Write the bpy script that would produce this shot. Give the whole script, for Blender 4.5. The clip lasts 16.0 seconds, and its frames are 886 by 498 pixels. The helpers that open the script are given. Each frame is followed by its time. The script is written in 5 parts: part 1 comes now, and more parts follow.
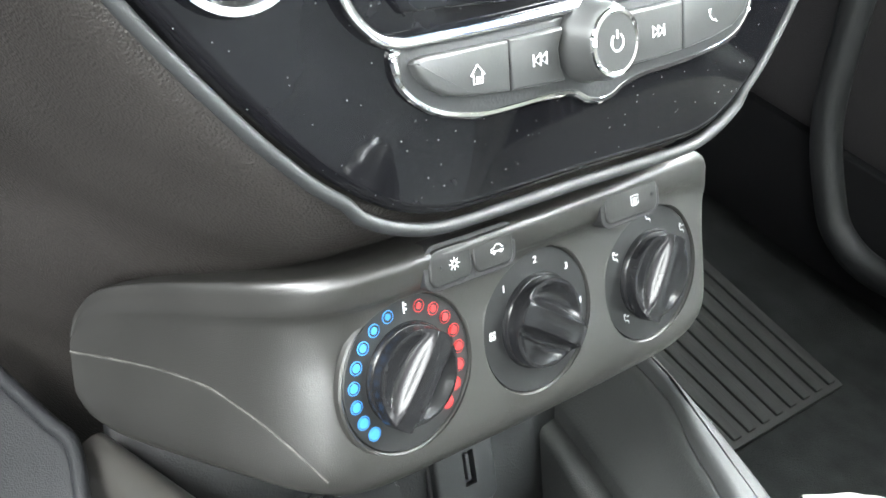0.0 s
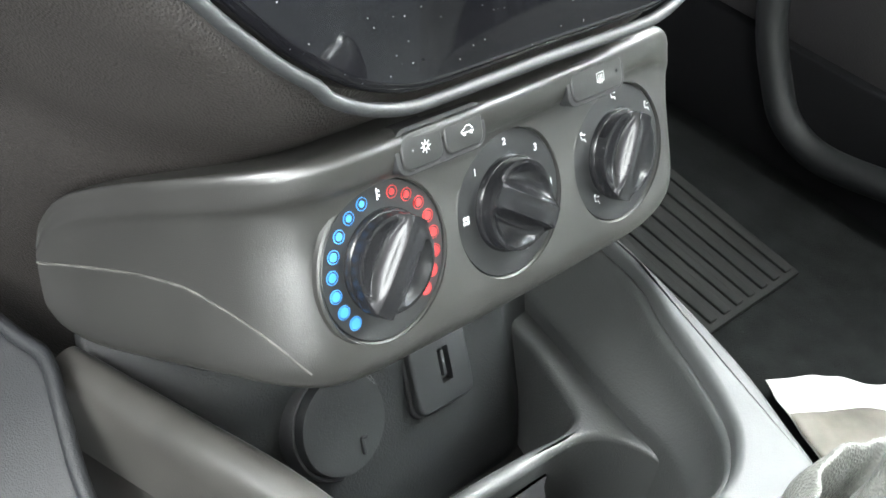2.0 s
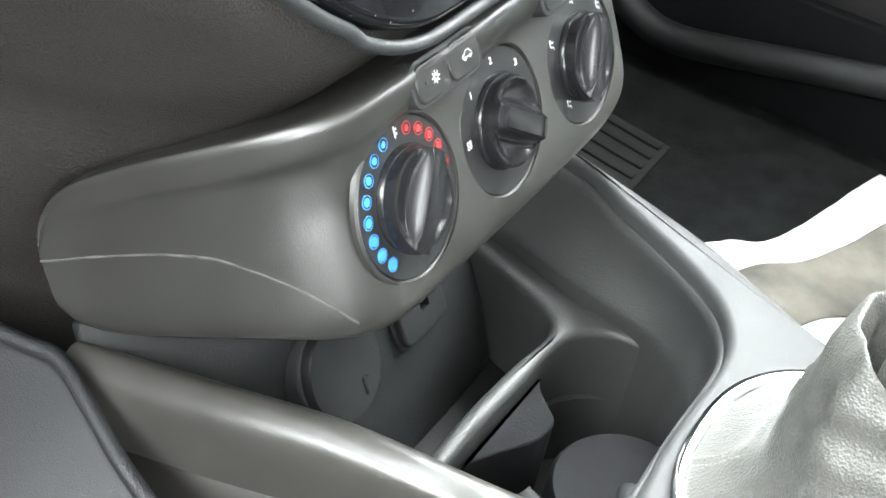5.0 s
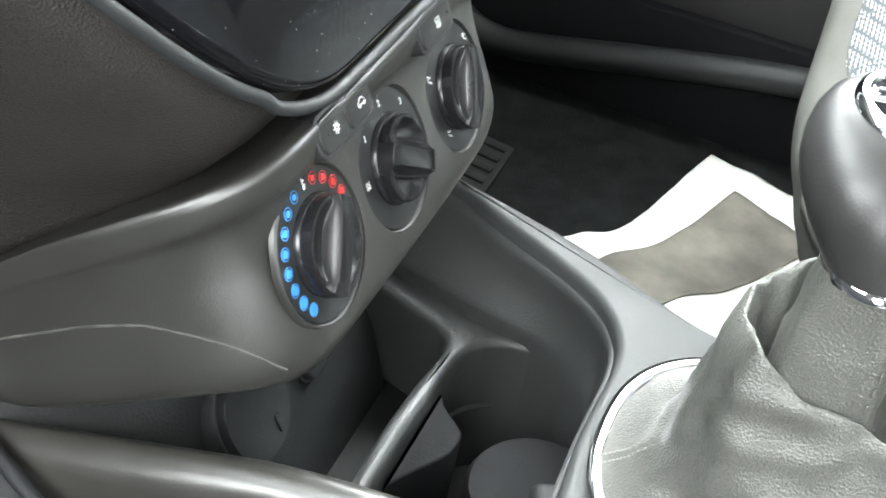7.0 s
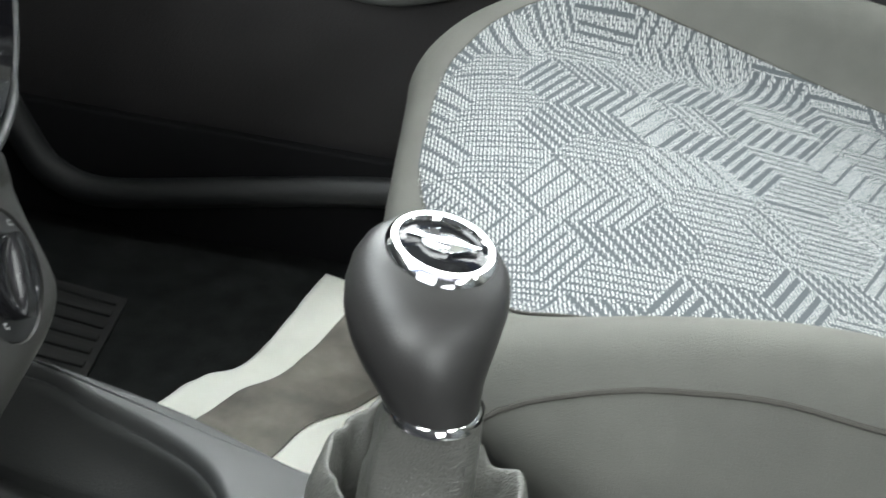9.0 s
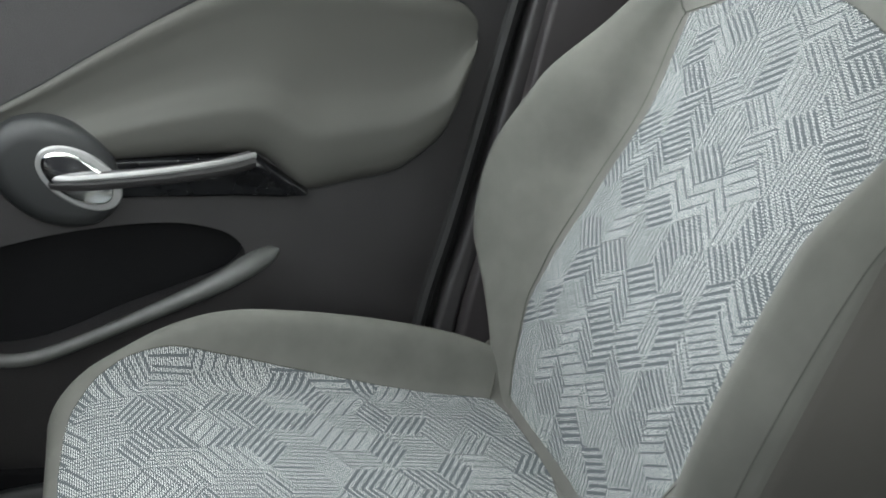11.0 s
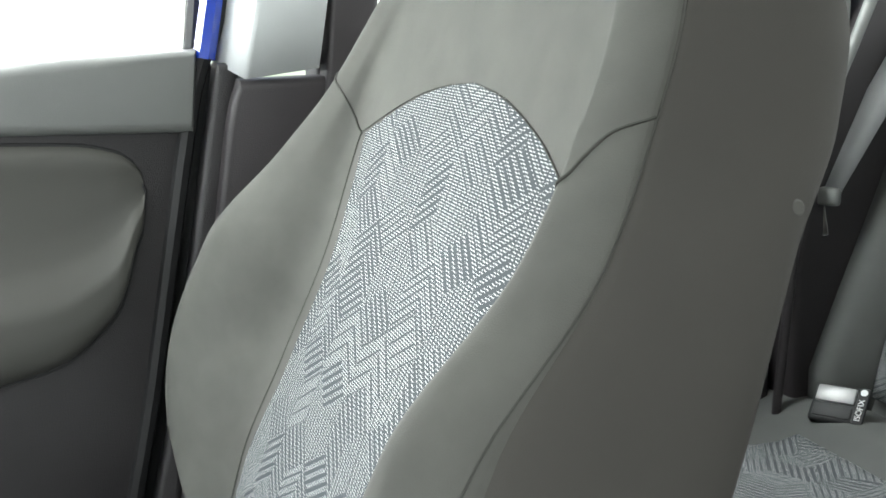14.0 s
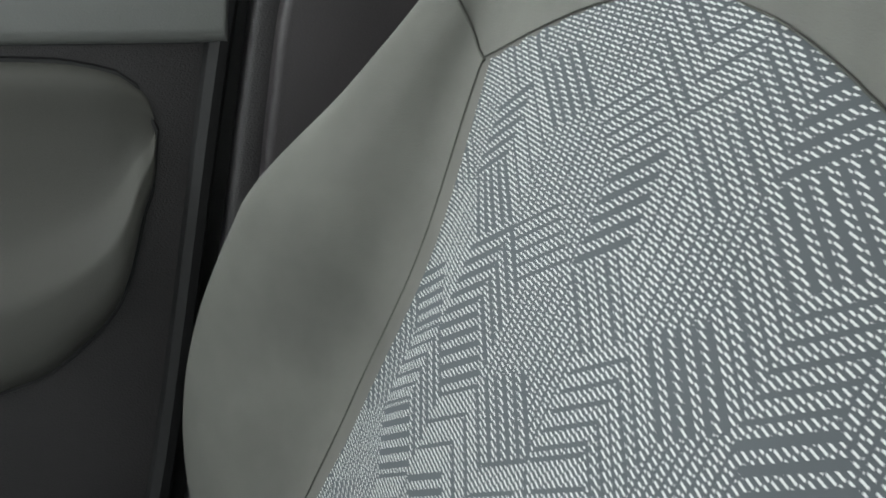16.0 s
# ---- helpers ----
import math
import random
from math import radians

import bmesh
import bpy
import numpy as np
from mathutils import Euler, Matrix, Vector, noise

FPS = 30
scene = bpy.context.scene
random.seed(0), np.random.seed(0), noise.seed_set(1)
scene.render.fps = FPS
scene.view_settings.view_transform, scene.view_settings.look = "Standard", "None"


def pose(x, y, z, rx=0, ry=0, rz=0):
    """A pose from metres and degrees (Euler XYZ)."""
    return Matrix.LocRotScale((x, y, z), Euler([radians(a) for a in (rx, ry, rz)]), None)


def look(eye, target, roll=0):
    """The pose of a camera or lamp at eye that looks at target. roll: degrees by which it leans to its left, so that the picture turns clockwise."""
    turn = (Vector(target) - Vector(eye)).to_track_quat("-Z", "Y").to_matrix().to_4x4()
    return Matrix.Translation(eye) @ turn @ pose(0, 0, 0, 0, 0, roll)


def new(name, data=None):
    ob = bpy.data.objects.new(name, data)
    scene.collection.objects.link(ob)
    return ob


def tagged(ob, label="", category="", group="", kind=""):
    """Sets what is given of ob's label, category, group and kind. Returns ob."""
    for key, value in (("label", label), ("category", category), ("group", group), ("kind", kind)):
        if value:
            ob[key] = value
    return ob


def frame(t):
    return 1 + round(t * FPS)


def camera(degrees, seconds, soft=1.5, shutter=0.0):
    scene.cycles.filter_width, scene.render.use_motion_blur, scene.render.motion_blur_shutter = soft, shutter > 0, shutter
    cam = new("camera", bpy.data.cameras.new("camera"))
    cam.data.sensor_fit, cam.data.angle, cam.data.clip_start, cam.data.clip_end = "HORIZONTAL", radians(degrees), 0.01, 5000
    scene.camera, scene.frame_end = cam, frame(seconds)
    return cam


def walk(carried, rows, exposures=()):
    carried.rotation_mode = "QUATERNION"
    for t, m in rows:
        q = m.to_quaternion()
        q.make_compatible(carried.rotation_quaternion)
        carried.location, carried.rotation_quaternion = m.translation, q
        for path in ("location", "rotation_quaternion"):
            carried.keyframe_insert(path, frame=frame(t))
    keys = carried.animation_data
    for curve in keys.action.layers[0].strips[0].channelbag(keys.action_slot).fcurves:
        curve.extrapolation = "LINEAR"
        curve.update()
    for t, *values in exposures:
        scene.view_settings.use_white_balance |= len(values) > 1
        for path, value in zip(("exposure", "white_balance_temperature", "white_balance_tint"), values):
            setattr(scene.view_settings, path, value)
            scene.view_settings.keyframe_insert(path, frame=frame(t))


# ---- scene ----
import functools

# Car axes: x to the passenger side, y to the front, z up, cabin floor at z = 0.
PATH = [
    (0, -0.2590, -0.1775, 0.6519, 54.59, -11.98, -40.91),
    (0.5, -0.2620, -0.1766, 0.6480, 53.75, -11.51, -41.14),
    (1, -0.2633, -0.1763, 0.6449, 52.97, -11.04, -41.81),
    (1.5, -0.2645, -0.1766, 0.6407, 52.37, -10.77, -42.69),
    (2, -0.2655, -0.1770, 0.6383, 51.95, -10.72, -45.05),
    (2.5, -0.2719, -0.1703, 0.6362, 51.44, -10.07, -46.47),
    (3, -0.2758, -0.1625, 0.6330, 51.19, -9.46, -48.23),
    (3.5, -0.2849, -0.1500, 0.6304, 50.98, -8.41, -50.99),
    (4, -0.2901, -0.1445, 0.6297, 50.86, -7.97, -54.07),
    (6.3, -0.3202, -0.1109, 0.6379, 50.68, -8.76, -63.01),
    (6.5, -0.3214, -0.1105, 0.6403, 51.00, -8.44, -64.18),
    (7, -0.3209, -0.1092, 0.6457, 52.05, -8.65, -68.32),
    (7.5, -0.3223, -0.1109, 0.6510, 53.31, -8.97, -71.79),
    (8, -0.3180, -0.1125, 0.6520, 54.87, -9.17, -76.27),
    (8.5, -0.3153, -0.1144, 0.6567, 57.14, -9.67, -80.66),
    (9, -0.3044, -0.1332, 0.6637, 60.33, -9.90, -87.07),
    (9.5, -0.3587, -0.1373, 0.7066, 63.65, -10.22, -93.49),
    (10, -0.4639, -0.1697, 0.7960, 65.52, -7.32, -97.26),
    (10.2, -0.5145, -0.1714, 0.8451, 66.39, -7.16, -99.23),
    (12.3, -0.9014, -0.2935, 1.0405, 76.60, -0.89, -108.38),
    (12.5, -0.8709, -0.3275, 1.0237, 77.31, -0.71, -108.43),
    (13, -0.7567, -0.3917, 0.9841, 78.73, 0.60, -110.07),
    (13.5, -0.6603, -0.4393, 0.9604, 78.59, 1.58, -110.89),
    (14, -0.5424, -0.4931, 0.9408, 77.94, 1.26, -110.04),
    (14.5, -0.4255, -0.5420, 0.9478, 75.57, 1.69, -110.15),
    (15, -0.3050, -0.5708, 0.9391, 74.06, 1.79, -110.07),
    (15.5, -0.2071, -0.5931, 0.9271, 73.19, 1.97, -108.58),
    (16, -0.1349, -0.6011, 0.9236, 72.00, 0.71, -105.04),
]
cam = camera(40.00, 16.0, 1.6, 0.2)
walk(cam, [(t, pose(x, y, z, rx, ry, rz)) for t, x, y, z, rx, ry, rz in PATH],
     [(0.0, 2.4), (4.0, 2.3), (6.5, 1.95), (8.0, 1.25), (9.0, 0.6), (10.2, 0.0), (12.3, 0.25), (14.0, 0.27), (15.0, -0.02), (16.0, -0.5)])

# ---------- light ----------
world = bpy.data.worlds.new("sky")
scene.world = world
world.use_nodes = True
wn = world.node_tree
sky = wn.nodes.new("ShaderNodeTexSky")
sky.sky_type = 'NISHITA'
sky.sun_disc = False
sky.sun_elevation, sky.sun_rotation = radians(66), radians(229)
sky.air_density, sky.dust_density = 1.0, 3.0
wn.links.new(sky.outputs[0], wn.nodes["Background"].inputs[0])
wn.nodes["Background"].inputs[1].default_value = 0.15

sun = new("sun", bpy.data.lights.new("sun", "SUN"))
sun.data.energy, sun.data.angle, sun.data.color = 5.0, radians(10), (1.0, 0.98, 0.95)
sun.matrix_world = look((-0.8, -0.7, 2.4), (0, 0, 0))


def area(name, eye, target, sx, sy, watts, colour=(1, 1, 1)):
    lamp = bpy.data.lights.new(name, "AREA")
    lamp.shape, lamp.size, lamp.size_y, lamp.energy, lamp.color = "RECTANGLE", sx, sy, watts, colour
    ob = new(name, lamp)
    ob.matrix_world = look(eye, target)
    return ob


# Daylight that enters by the open driver's door, the windscreen and the passenger window.
area("light_driver_doorway", (-1.02, -0.74, 0.72), (-0.05, 0.0, 0.44), 0.45, 0.45, 6.5, (0.95, 1.0, 0.99))
area("light_driver_doorway_front", (-0.95, 0.06, 1.10), (0.02, -0.13, 0.33), 0.6, 0.4, 7.5, (0.95, 1.0, 0.99))
area("light_windscreen", (0.0, 0.37, 1.19), (0.06, -0.34, 0.30), 1.1, 0.45, 12, (0.94, 1.0, 0.99))
area("light_passenger_window_front", (0.74, 0.04, 1.02), (0.16, -0.28, 0.32), 0.45, 0.28, 7, (0.94, 1.0, 0.99))
area("light_passenger_window", (0.80, -0.42, 1.08), (0.30, -0.82, 0.46), 0.70, 0.32, 10, (0.94, 1.0, 0.99))
area("light_rear_side_window", (0.66, -1.12, 1.12), (0.10, -1.40, 0.42), 0.5, 0.26, 7, (0.94, 1.0, 0.99))
area("light_rear_window_driver", (-0.66, -1.14, 1.10), (-0.05, 0.0, 0.45), 0.55, 0.28, 3, (0.95, 1.0, 0.99))
area("light_rear_windows", (0.1, -1.92, 1.18), (0.1, -0.6, 0.5), 1.1, 0.3, 9, (0.94, 1.0, 0.99))


# ---------- helpers ----------
def finish(bm, angle=38):
    bmesh.ops.recalc_face_normals(bm, faces=bm.faces)
    for f in bm.faces:
        f.smooth = True
    lim = radians(angle)
    for e in bm.edges:
        if len(e.link_faces) == 2 and e.calc_face_angle(0) > lim:
            e.smooth = False


def thing(name, label, category, group="", kind="", at=(0, 0, 0)):
    ob = new(name)
    ob.empty_display_size = 0.05
    ob.location = at
    return tagged(ob, label, category, group, kind)


def part(name, bm, mat, parent=None, label="", angle=38, solid=0.0, keep=False):
    if not keep:
        finish(bm, angle)
    me = bpy.data.meshes.new(name)
    bm.to_mesh(me)
    bm.free()
    me.materials.append(mat)
    ob = new(name, me)
    if parent is not None:
        ob.parent = parent
        base = parent.matrix_basis if parent.parent is None else parent.parent.matrix_basis @ parent.matrix_basis
        ob.matrix_basis = base.inverted()
    if label:
        ob["label"] = label
    if solid:
        m = ob.modifiers.new("thickness", "SOLIDIFY")
        m.thickness, m.offset = solid, -1
    return ob


def single(name, bm, mat, label, category, group="", kind="", angle=38, solid=0.0):
    return tagged(part(name, bm, mat, None, "", angle, solid), label, category, group, kind)


def loft(rows, closed=False, cap=False, uv=None):
    bm = bmesh.new()
    vs = [[bm.verts.new(p) for p in row] for row in rows]
    lay = bm.loops.layers.uv.new("UVMap") if uv else None
    n = len(rows[0])
    for i in range(len(rows) - 1):
        for j in range(n if closed else n - 1):
            k = (j + 1) % n
            try:
                f = bm.faces.new((vs[i][j], vs[i][k], vs[i + 1][k], vs[i + 1][j]))
            except ValueError:
                continue
            if uv:
                for lp, (a, b) in zip(f.loops, ((i, j), (i, k), (i + 1, k), (i + 1, j))):
                    lp[lay].uv = uv[a][b]
    if cap:
        for row in (vs[0], vs[-1]):
            try:
                bm.faces.new(row)
            except ValueError:
                pass
    return bm


def spline(points, n):
    """n points along a smooth curve through the points."""
    p = [Vector(q) for q in points]
    p = [2 * p[0] - p[1]] + p + [2 * p[-1] - p[-2]]
    out = []
    m = len(p) - 3
    for i in range(n):
        x = i * m / (n - 1)
        k = min(int(x), m - 1)
        t = x - k
        a, b, c, d = p[k:k + 4]
        out.append(0.5 * (2 * b + (c - a) * t + (2 * a - 5 * b + 4 * c - d) * t * t + (3 * b - a - 3 * c + d) * t ** 3))
    return out


def lerp(table, x):
    """A smooth curve through rows of (x, value) that does not overshoot."""
    if x <= table[0][0]:
        return table[0][1]
    if x >= table[-1][0]:
        return table[-1][1]
    k = next(i for i in range(len(table) - 1) if x <= table[i + 1][0])

    def slope(i):
        return (table[i + 1][1] - table[i][1]) / (table[i + 1][0] - table[i][0])

    def tangent(i):
        if i == 0 or i == len(table) - 1:
            return slope(min(i, len(table) - 2))
        a, b = slope(i - 1), slope(i)
        return 0.0 if a * b <= 0 else 2 * a * b / (a + b)

    (a, p), (b, q) = table[k], table[k + 1]
    h = b - a
    t = (x - a) / h
    return (2 * t ** 3 - 3 * t * t + 1) * p + (t ** 3 - 2 * t * t + t) * h * tangent(k) + (3 * t * t - 2 * t ** 3) * q + (t ** 3 - t * t) * h * tangent(k + 1)


def tube(points, r, n=8, closed=False, flat=1.0, up=(0, 0, 1)):
    pts = [Vector(p) for p in points]
    rows = []
    for i, p in enumerate(pts):
        a = pts[i - 1] if (i or closed) else p
        b = pts[(i + 1) % len(pts)] if (i < len(pts) - 1 or closed) else p
        d = (b - a).normalized()
        s = d.cross(Vector(up))
        s = s.normalized() if s.length > 1e-4 else Vector((1, 0, 0))
        w = s.cross(d)
        rr = r[i] if isinstance(r, (list, tuple)) else r
        rows.append([p + s * (math.cos(2 * math.pi * k / n) * rr) + w * (math.sin(2 * math.pi * k / n) * rr * flat) for k in range(n)])
    if closed:
        rows.append(rows[0])
        bm = loft(rows, True)
        bmesh.ops.remove_doubles(bm, verts=bm.verts, dist=1e-6)
        return bm
    return loft(rows, True, True)


def lathe(profile, n=40, m=None):
    rows = [[Vector((r * math.cos(2 * math.pi * k / n), r * math.sin(2 * math.pi * k / n), z)) for k in range(n)] for r, z in profile]
    bm = loft(rows, True)
    bmesh.ops.remove_doubles(bm, verts=bm.verts, dist=1e-6)
    if m is not None:
        bm.transform(m)
    return bm


def slab(outline, z0, z1, bevel=0.0, m=None, seg=3):
    """An outline in x, y pushed from z0 up to z1, with its upper edge rounded."""
    rows = [[Vector((x, y, z0)) for x, y in outline]]
    c = Vector((sum(p[0] for p in outline) / len(outline), sum(p[1] for p in outline) / len(outline)))
    n = len(outline)
    nor = []
    for i in range(n):
        d = Vector(outline[(i + 1) % n]) - Vector(outline[i - 1])
        q = Vector((d.y, -d.x))
        q = q.normalized() if q.length > 1e-9 else q
        nor.append(q)
    area2 = sum(outline[i - 1][0] * outline[i][1] - outline[i][0] * outline[i - 1][1] for i in range(n))
    sgn = 1 if area2 > 0 else -1
    for k in range(seg + 1 if bevel else 1):
        a = math.pi / 2 * k / seg if bevel else 0
        ins, z = bevel * (1 - math.cos(a)), z1 - bevel + bevel * math.sin(a)
        rows.append([Vector((p[0] - sgn * q.x * ins, p[1] - sgn * q.y * ins, z)) for p, q in zip(outline, nor)])
    bm = loft(rows, True, True)
    if m is not None:
        bm.transform(m)
    return bm


def rrect(w, h, r, n=5, cx=0.0, cy=0.0):
    out = []
    for sx, sy, a0 in ((1, 1, 0), (-1, 1, 90), (-1, -1, 180), (1, -1, 270)):
        for k in range(n + 1):
            a = radians(a0 + 90 * k / n)
            out.append((cx + sx * (w / 2 - r) + r * math.cos(a), cy + sy * (h / 2 - r) + r * math.sin(a)))
    return out


def circle(r, n=32, cx=0.0, cy=0.0):
    return [(cx + r * math.cos(2 * math.pi * k / n), cy + r * math.sin(2 * math.pi * k / n)) for k in range(n)]


def rbox(sx, sy, sz, bevel=0.004, seg=2, m=None):
    bm = bmesh.new()
    bmesh.ops.create_cube(bm, size=1, matrix=Matrix.Diagonal((sx, sy, sz, 1)))
    if bevel:
        bmesh.ops.bevel(bm, geom=bm.edges[:] + bm.verts[:], offset=bevel, segments=seg, profile=0.5, affect='EDGES')
    if m is not None:
        bm.transform(m)
    return bm


def join(*bms):
    out = bmesh.new()
    for b in bms:
        me = bpy.data.meshes.new("tmp")
        b.to_mesh(me)
        out.from_mesh(me)
        bpy.data.meshes.remove(me)
        b.free()
    return out


# ---------- materials ----------
def material(name, colour, rough=0.6, metal=0.0, grain=0.0, scale=400.0, vary=0.12, vscale=18.0, spec=0.5, coat=0.0, kind="noise", rvar=0.08):
    m = bpy.data.materials.new(name)
    m.use_nodes = True
    n, l = m.node_tree.nodes, m.node_tree.links
    b = n["Principled BSDF"]
    b.inputs["Roughness"].default_value, b.inputs["Metallic"].default_value = rough, metal
    b.inputs["Specular IOR Level"].default_value = spec
    b.inputs["Coat Weight"].default_value = coat
    b.inputs["Coat Roughness"].default_value = 0.04
    geo = n.new("ShaderNodeTexCoord")
    big = n.new("ShaderNodeTexNoise")
    big.inputs["Scale"].default_value, big.inputs["Detail"].default_value = vscale, 5
    l.new(geo.outputs["Object"], big.inputs["Vector"])
    ramp = n.new("ShaderNodeMapRange")
    ramp.inputs[1].default_value, ramp.inputs[2].default_value = 0.3, 0.7
    ramp.inputs[3].default_value, ramp.inputs[4].default_value = 1 - vary, 1 + vary
    l.new(big.outputs["Fac"], ramp.inputs[0])
    mul = n.new("ShaderNodeVectorMath")
    mul.operation = 'SCALE'
    mul.inputs[0].default_value = colour[:3]
    l.new(ramp.outputs[0], mul.inputs["Scale"])
    l.new(mul.outputs[0], b.inputs["Base Color"])
    if rvar:
        rr = n.new("ShaderNodeMapRange")
        rr.inputs[1].default_value, rr.inputs[2].default_value = 0.3, 0.7
        rr.inputs[3].default_value, rr.inputs[4].default_value = max(rough - rvar, 0.01), min(rough + rvar, 1)
        l.new(big.outputs["Fac"], rr.inputs[0])
        l.new(rr.outputs[0], b.inputs["Roughness"])
    if grain:
        t = n.new("ShaderNodeTexVoronoi" if kind == "leather" else "ShaderNodeTexNoise")
        t.inputs["Scale"].default_value = scale
        l.new(geo.outputs["Object"], t.inputs["Vector"])
        bump = n.new("ShaderNodeBump")
        bump.inputs["Strength"].default_value, bump.inputs["Distance"].default_value = grain, 0.0006
        l.new(t.outputs["Distance" if kind == "leather" else "Fac"], bump.inputs["Height"])
        l.new(bump.outputs[0], b.inputs["Normal"])
    return m


M_DASH = material("dash_soft_grain", (0.0195, 0.0171, 0.0158), 0.47, spec=0.42, grain=0.50, scale=1250, kind="leather", vary=0.15)
M_PANEL = material("satin_dark_plastic", (0.0165, 0.0159, 0.0145), 0.38, grain=0.16, scale=2400, vary=0.14, vscale=26, rvar=0.05, spec=1.0)
M_DIAL = material("dial_black", (0.011, 0.0115, 0.012), 0.42, grain=0.08, scale=1500)
M_BLACK = material("matt_black_plastic", (0.016, 0.017, 0.018), 0.55, grain=0.25, scale=900)
M_CONSOLE = material("console_grey_plastic", (0.038, 0.0395, 0.039), 0.48, grain=0.35, scale=1100)
M_RAILDK = material("console_dark_rail", (0.034, 0.0322, 0.0295), 0.30, grain=0.10, scale=1300, vary=0.16, vscale=45, spec=1.0, rvar=0.03)
M_CAP = material("socket_cap_grey", (0.0145, 0.0155, 0.0162), 0.40, grain=0.15, scale=1300, vary=0.12, vscale=40)
M_TRAY = material("console_tray_dark", (0.0110, 0.0118, 0.0122), 0.52, spec=0.35, grain=0.30, scale=1100)
M_SATIN = material("satin_steel", (0.32, 0.32, 0.32), 0.46, metal=0.6, vary=0.1, vscale=60)
M_WORN = material("worn_edge", (0.058, 0.056, 0.052), 0.5, grain=0.6, scale=900, vary=0.5, vscale=160)
M_TRAYFLOOR = material("tray_floor_black", (0.010, 0.010, 0.0105), 0.60, grain=0.3, scale=900, vary=0.3, vscale=60, spec=0.25)
M_RAIL = material("console_satin_frame", (0.046, 0.0475, 0.0475), 0.48, spec=0.22, grain=0.10, scale=1500, vary=0.06)
M_GLOSS = material("piano_black", (0.005, 0.005, 0.006), 0.05, spec=0.20, vary=0.2, rvar=0.03)
M_KNOBSIDE = material("knob_satin_black", (0.009, 0.009, 0.010), 0.24, vary=0.1, rvar=0.03)
M_KNOB = material("knob_gloss_black", (0.009, 0.009, 0.010), 0.22, spec=0.32, vary=0.1, rvar=0.03)
M_CHROME = material("chrome", (0.80, 0.80, 0.81), 0.10, metal=1.0, vary=0.03, rvar=0.03)
M_BUTTONDK = material("push_button_dark", (0.0145, 0.0147, 0.0142), 0.40, grain=0.10, scale=1500, vary=0.05)
M_BUTTON = material("button_grey", (0.036, 0.037, 0.037), 0.38, grain=0.08, scale=1500, vary=0.05)
M_KNEE = material("knee_panel_grey", (0.013, 0.0138, 0.0158), 0.52, grain=0.28, scale=1700, kind="leather")
M_LEATHER = material("boot_leather", (0.084, 0.084, 0.077), 0.38, grain=0.55, scale=1100, kind="leather", vary=0.15)
M_SEAT = material("seat_cloth_plain", (0.102, 0.102, 0.093), 0.92, grain=0.45, scale=1400, vary=0.11, vscale=22, spec=0.2)
M_SEAM = material("seat_seam_thread", (0.066, 0.066, 0.060), 0.9, vary=0.1, spec=0.15)
M_SEATSIDE = material("seat_cloth_side", (0.066, 0.063, 0.057), 0.92, grain=0.35, scale=1600, vary=0.07, vscale=9, spec=0.2)
M_GRIP = material("gear_grip_satin", (0.022, 0.0212, 0.021), 0.40, grain=0.12, scale=1200, vary=0.10)
M_DOOR = material("door_plastic_dark", (0.031, 0.029, 0.0305), 0.50, grain=0.5, scale=800, kind="leather")
M_DOORPAD = material("door_pad_grey", (0.070, 0.069, 0.062), 0.75, grain=0.35, scale=1200, vary=0.06)
M_DOORTOP = material("door_top_grey", (0.17, 0.175, 0.17), 0.50, grain=0.35, scale=900, vary=0.05)
M_POCKET = material("pocket_rim_satin", (0.105, 0.108, 0.104), 0.45, grain=0.2, scale=900, vary=0.15, vscale=40)
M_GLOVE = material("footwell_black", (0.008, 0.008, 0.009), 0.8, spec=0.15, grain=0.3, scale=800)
M_CARPET = material("carpet_black", (0.013, 0.014, 0.014), 0.98, grain=1.0, scale=700, vary=0.4, vscale=40, spec=0.1)
M_RUBBER = material("rubber_mat", (0.019, 0.0195, 0.019), 0.80, spec=0.25, grain=0.2, scale=600, vary=0.2)
M_PAPER = material("paper_white", (0.88, 0.89, 0.82), 0.75, grain=0.3, scale=120, vary=0.04)
M_FILM = material("paper_printed", (0.20, 0.185, 0.16), 0.5, grain=1.0, scale=70, vary=0.45, vscale=24)
M_WHITE = material("print_white", (0.75, 0.76, 0.76), 0.5, vary=0.02)
M_THREAD = material("dull_thread", (0.085, 0.085, 0.078), 0.7, vary=0.1)
M_STITCH = material("pale_thread", (0.22, 0.22, 0.20), 0.7, vary=0.1)
M_BLUE = material("print_blue", (0.045, 0.24, 0.60), 0.45, vary=0.03)
M_RED = material("print_red", (0.50, 0.03, 0.03), 0.45, vary=0.03)
M_BELT = material("belt_webbing", (0.30, 0.305, 0.31), 0.7, grain=0.5, scale=900, vary=0.05)
M_PILLAR = material("pillar_trim_light", (0.52, 0.54, 0.54), 0.6, grain=0.3, scale=900, vary=0.04)
M_PILLARDK = material("pillar_trim_dark", (0.028, 0.024, 0.026), 0.55, grain=0.4, scale=800)
M_SEAL = material("door_seal_rubber", (0.012, 0.012, 0.013), 0.6, grain=0.2, scale=600)
M_PAINT = material("blue_car_paint", (0.01, 0.05, 0.42), 0.25, coat=1.0, vary=0.05)
M_REAR = material("rear_seat_cloth", (0.115, 0.118, 0.115), 0.92, grain=0.35, scale=1600, vary=0.08, spec=0.2)
M_ROOF = material("headliner", (0.45, 0.45, 0.42), 0.95, grain=0.3, scale=900)
M_YELLOW = material("yellow_plastic", (0.85, 0.68, 0.02), 0.5)
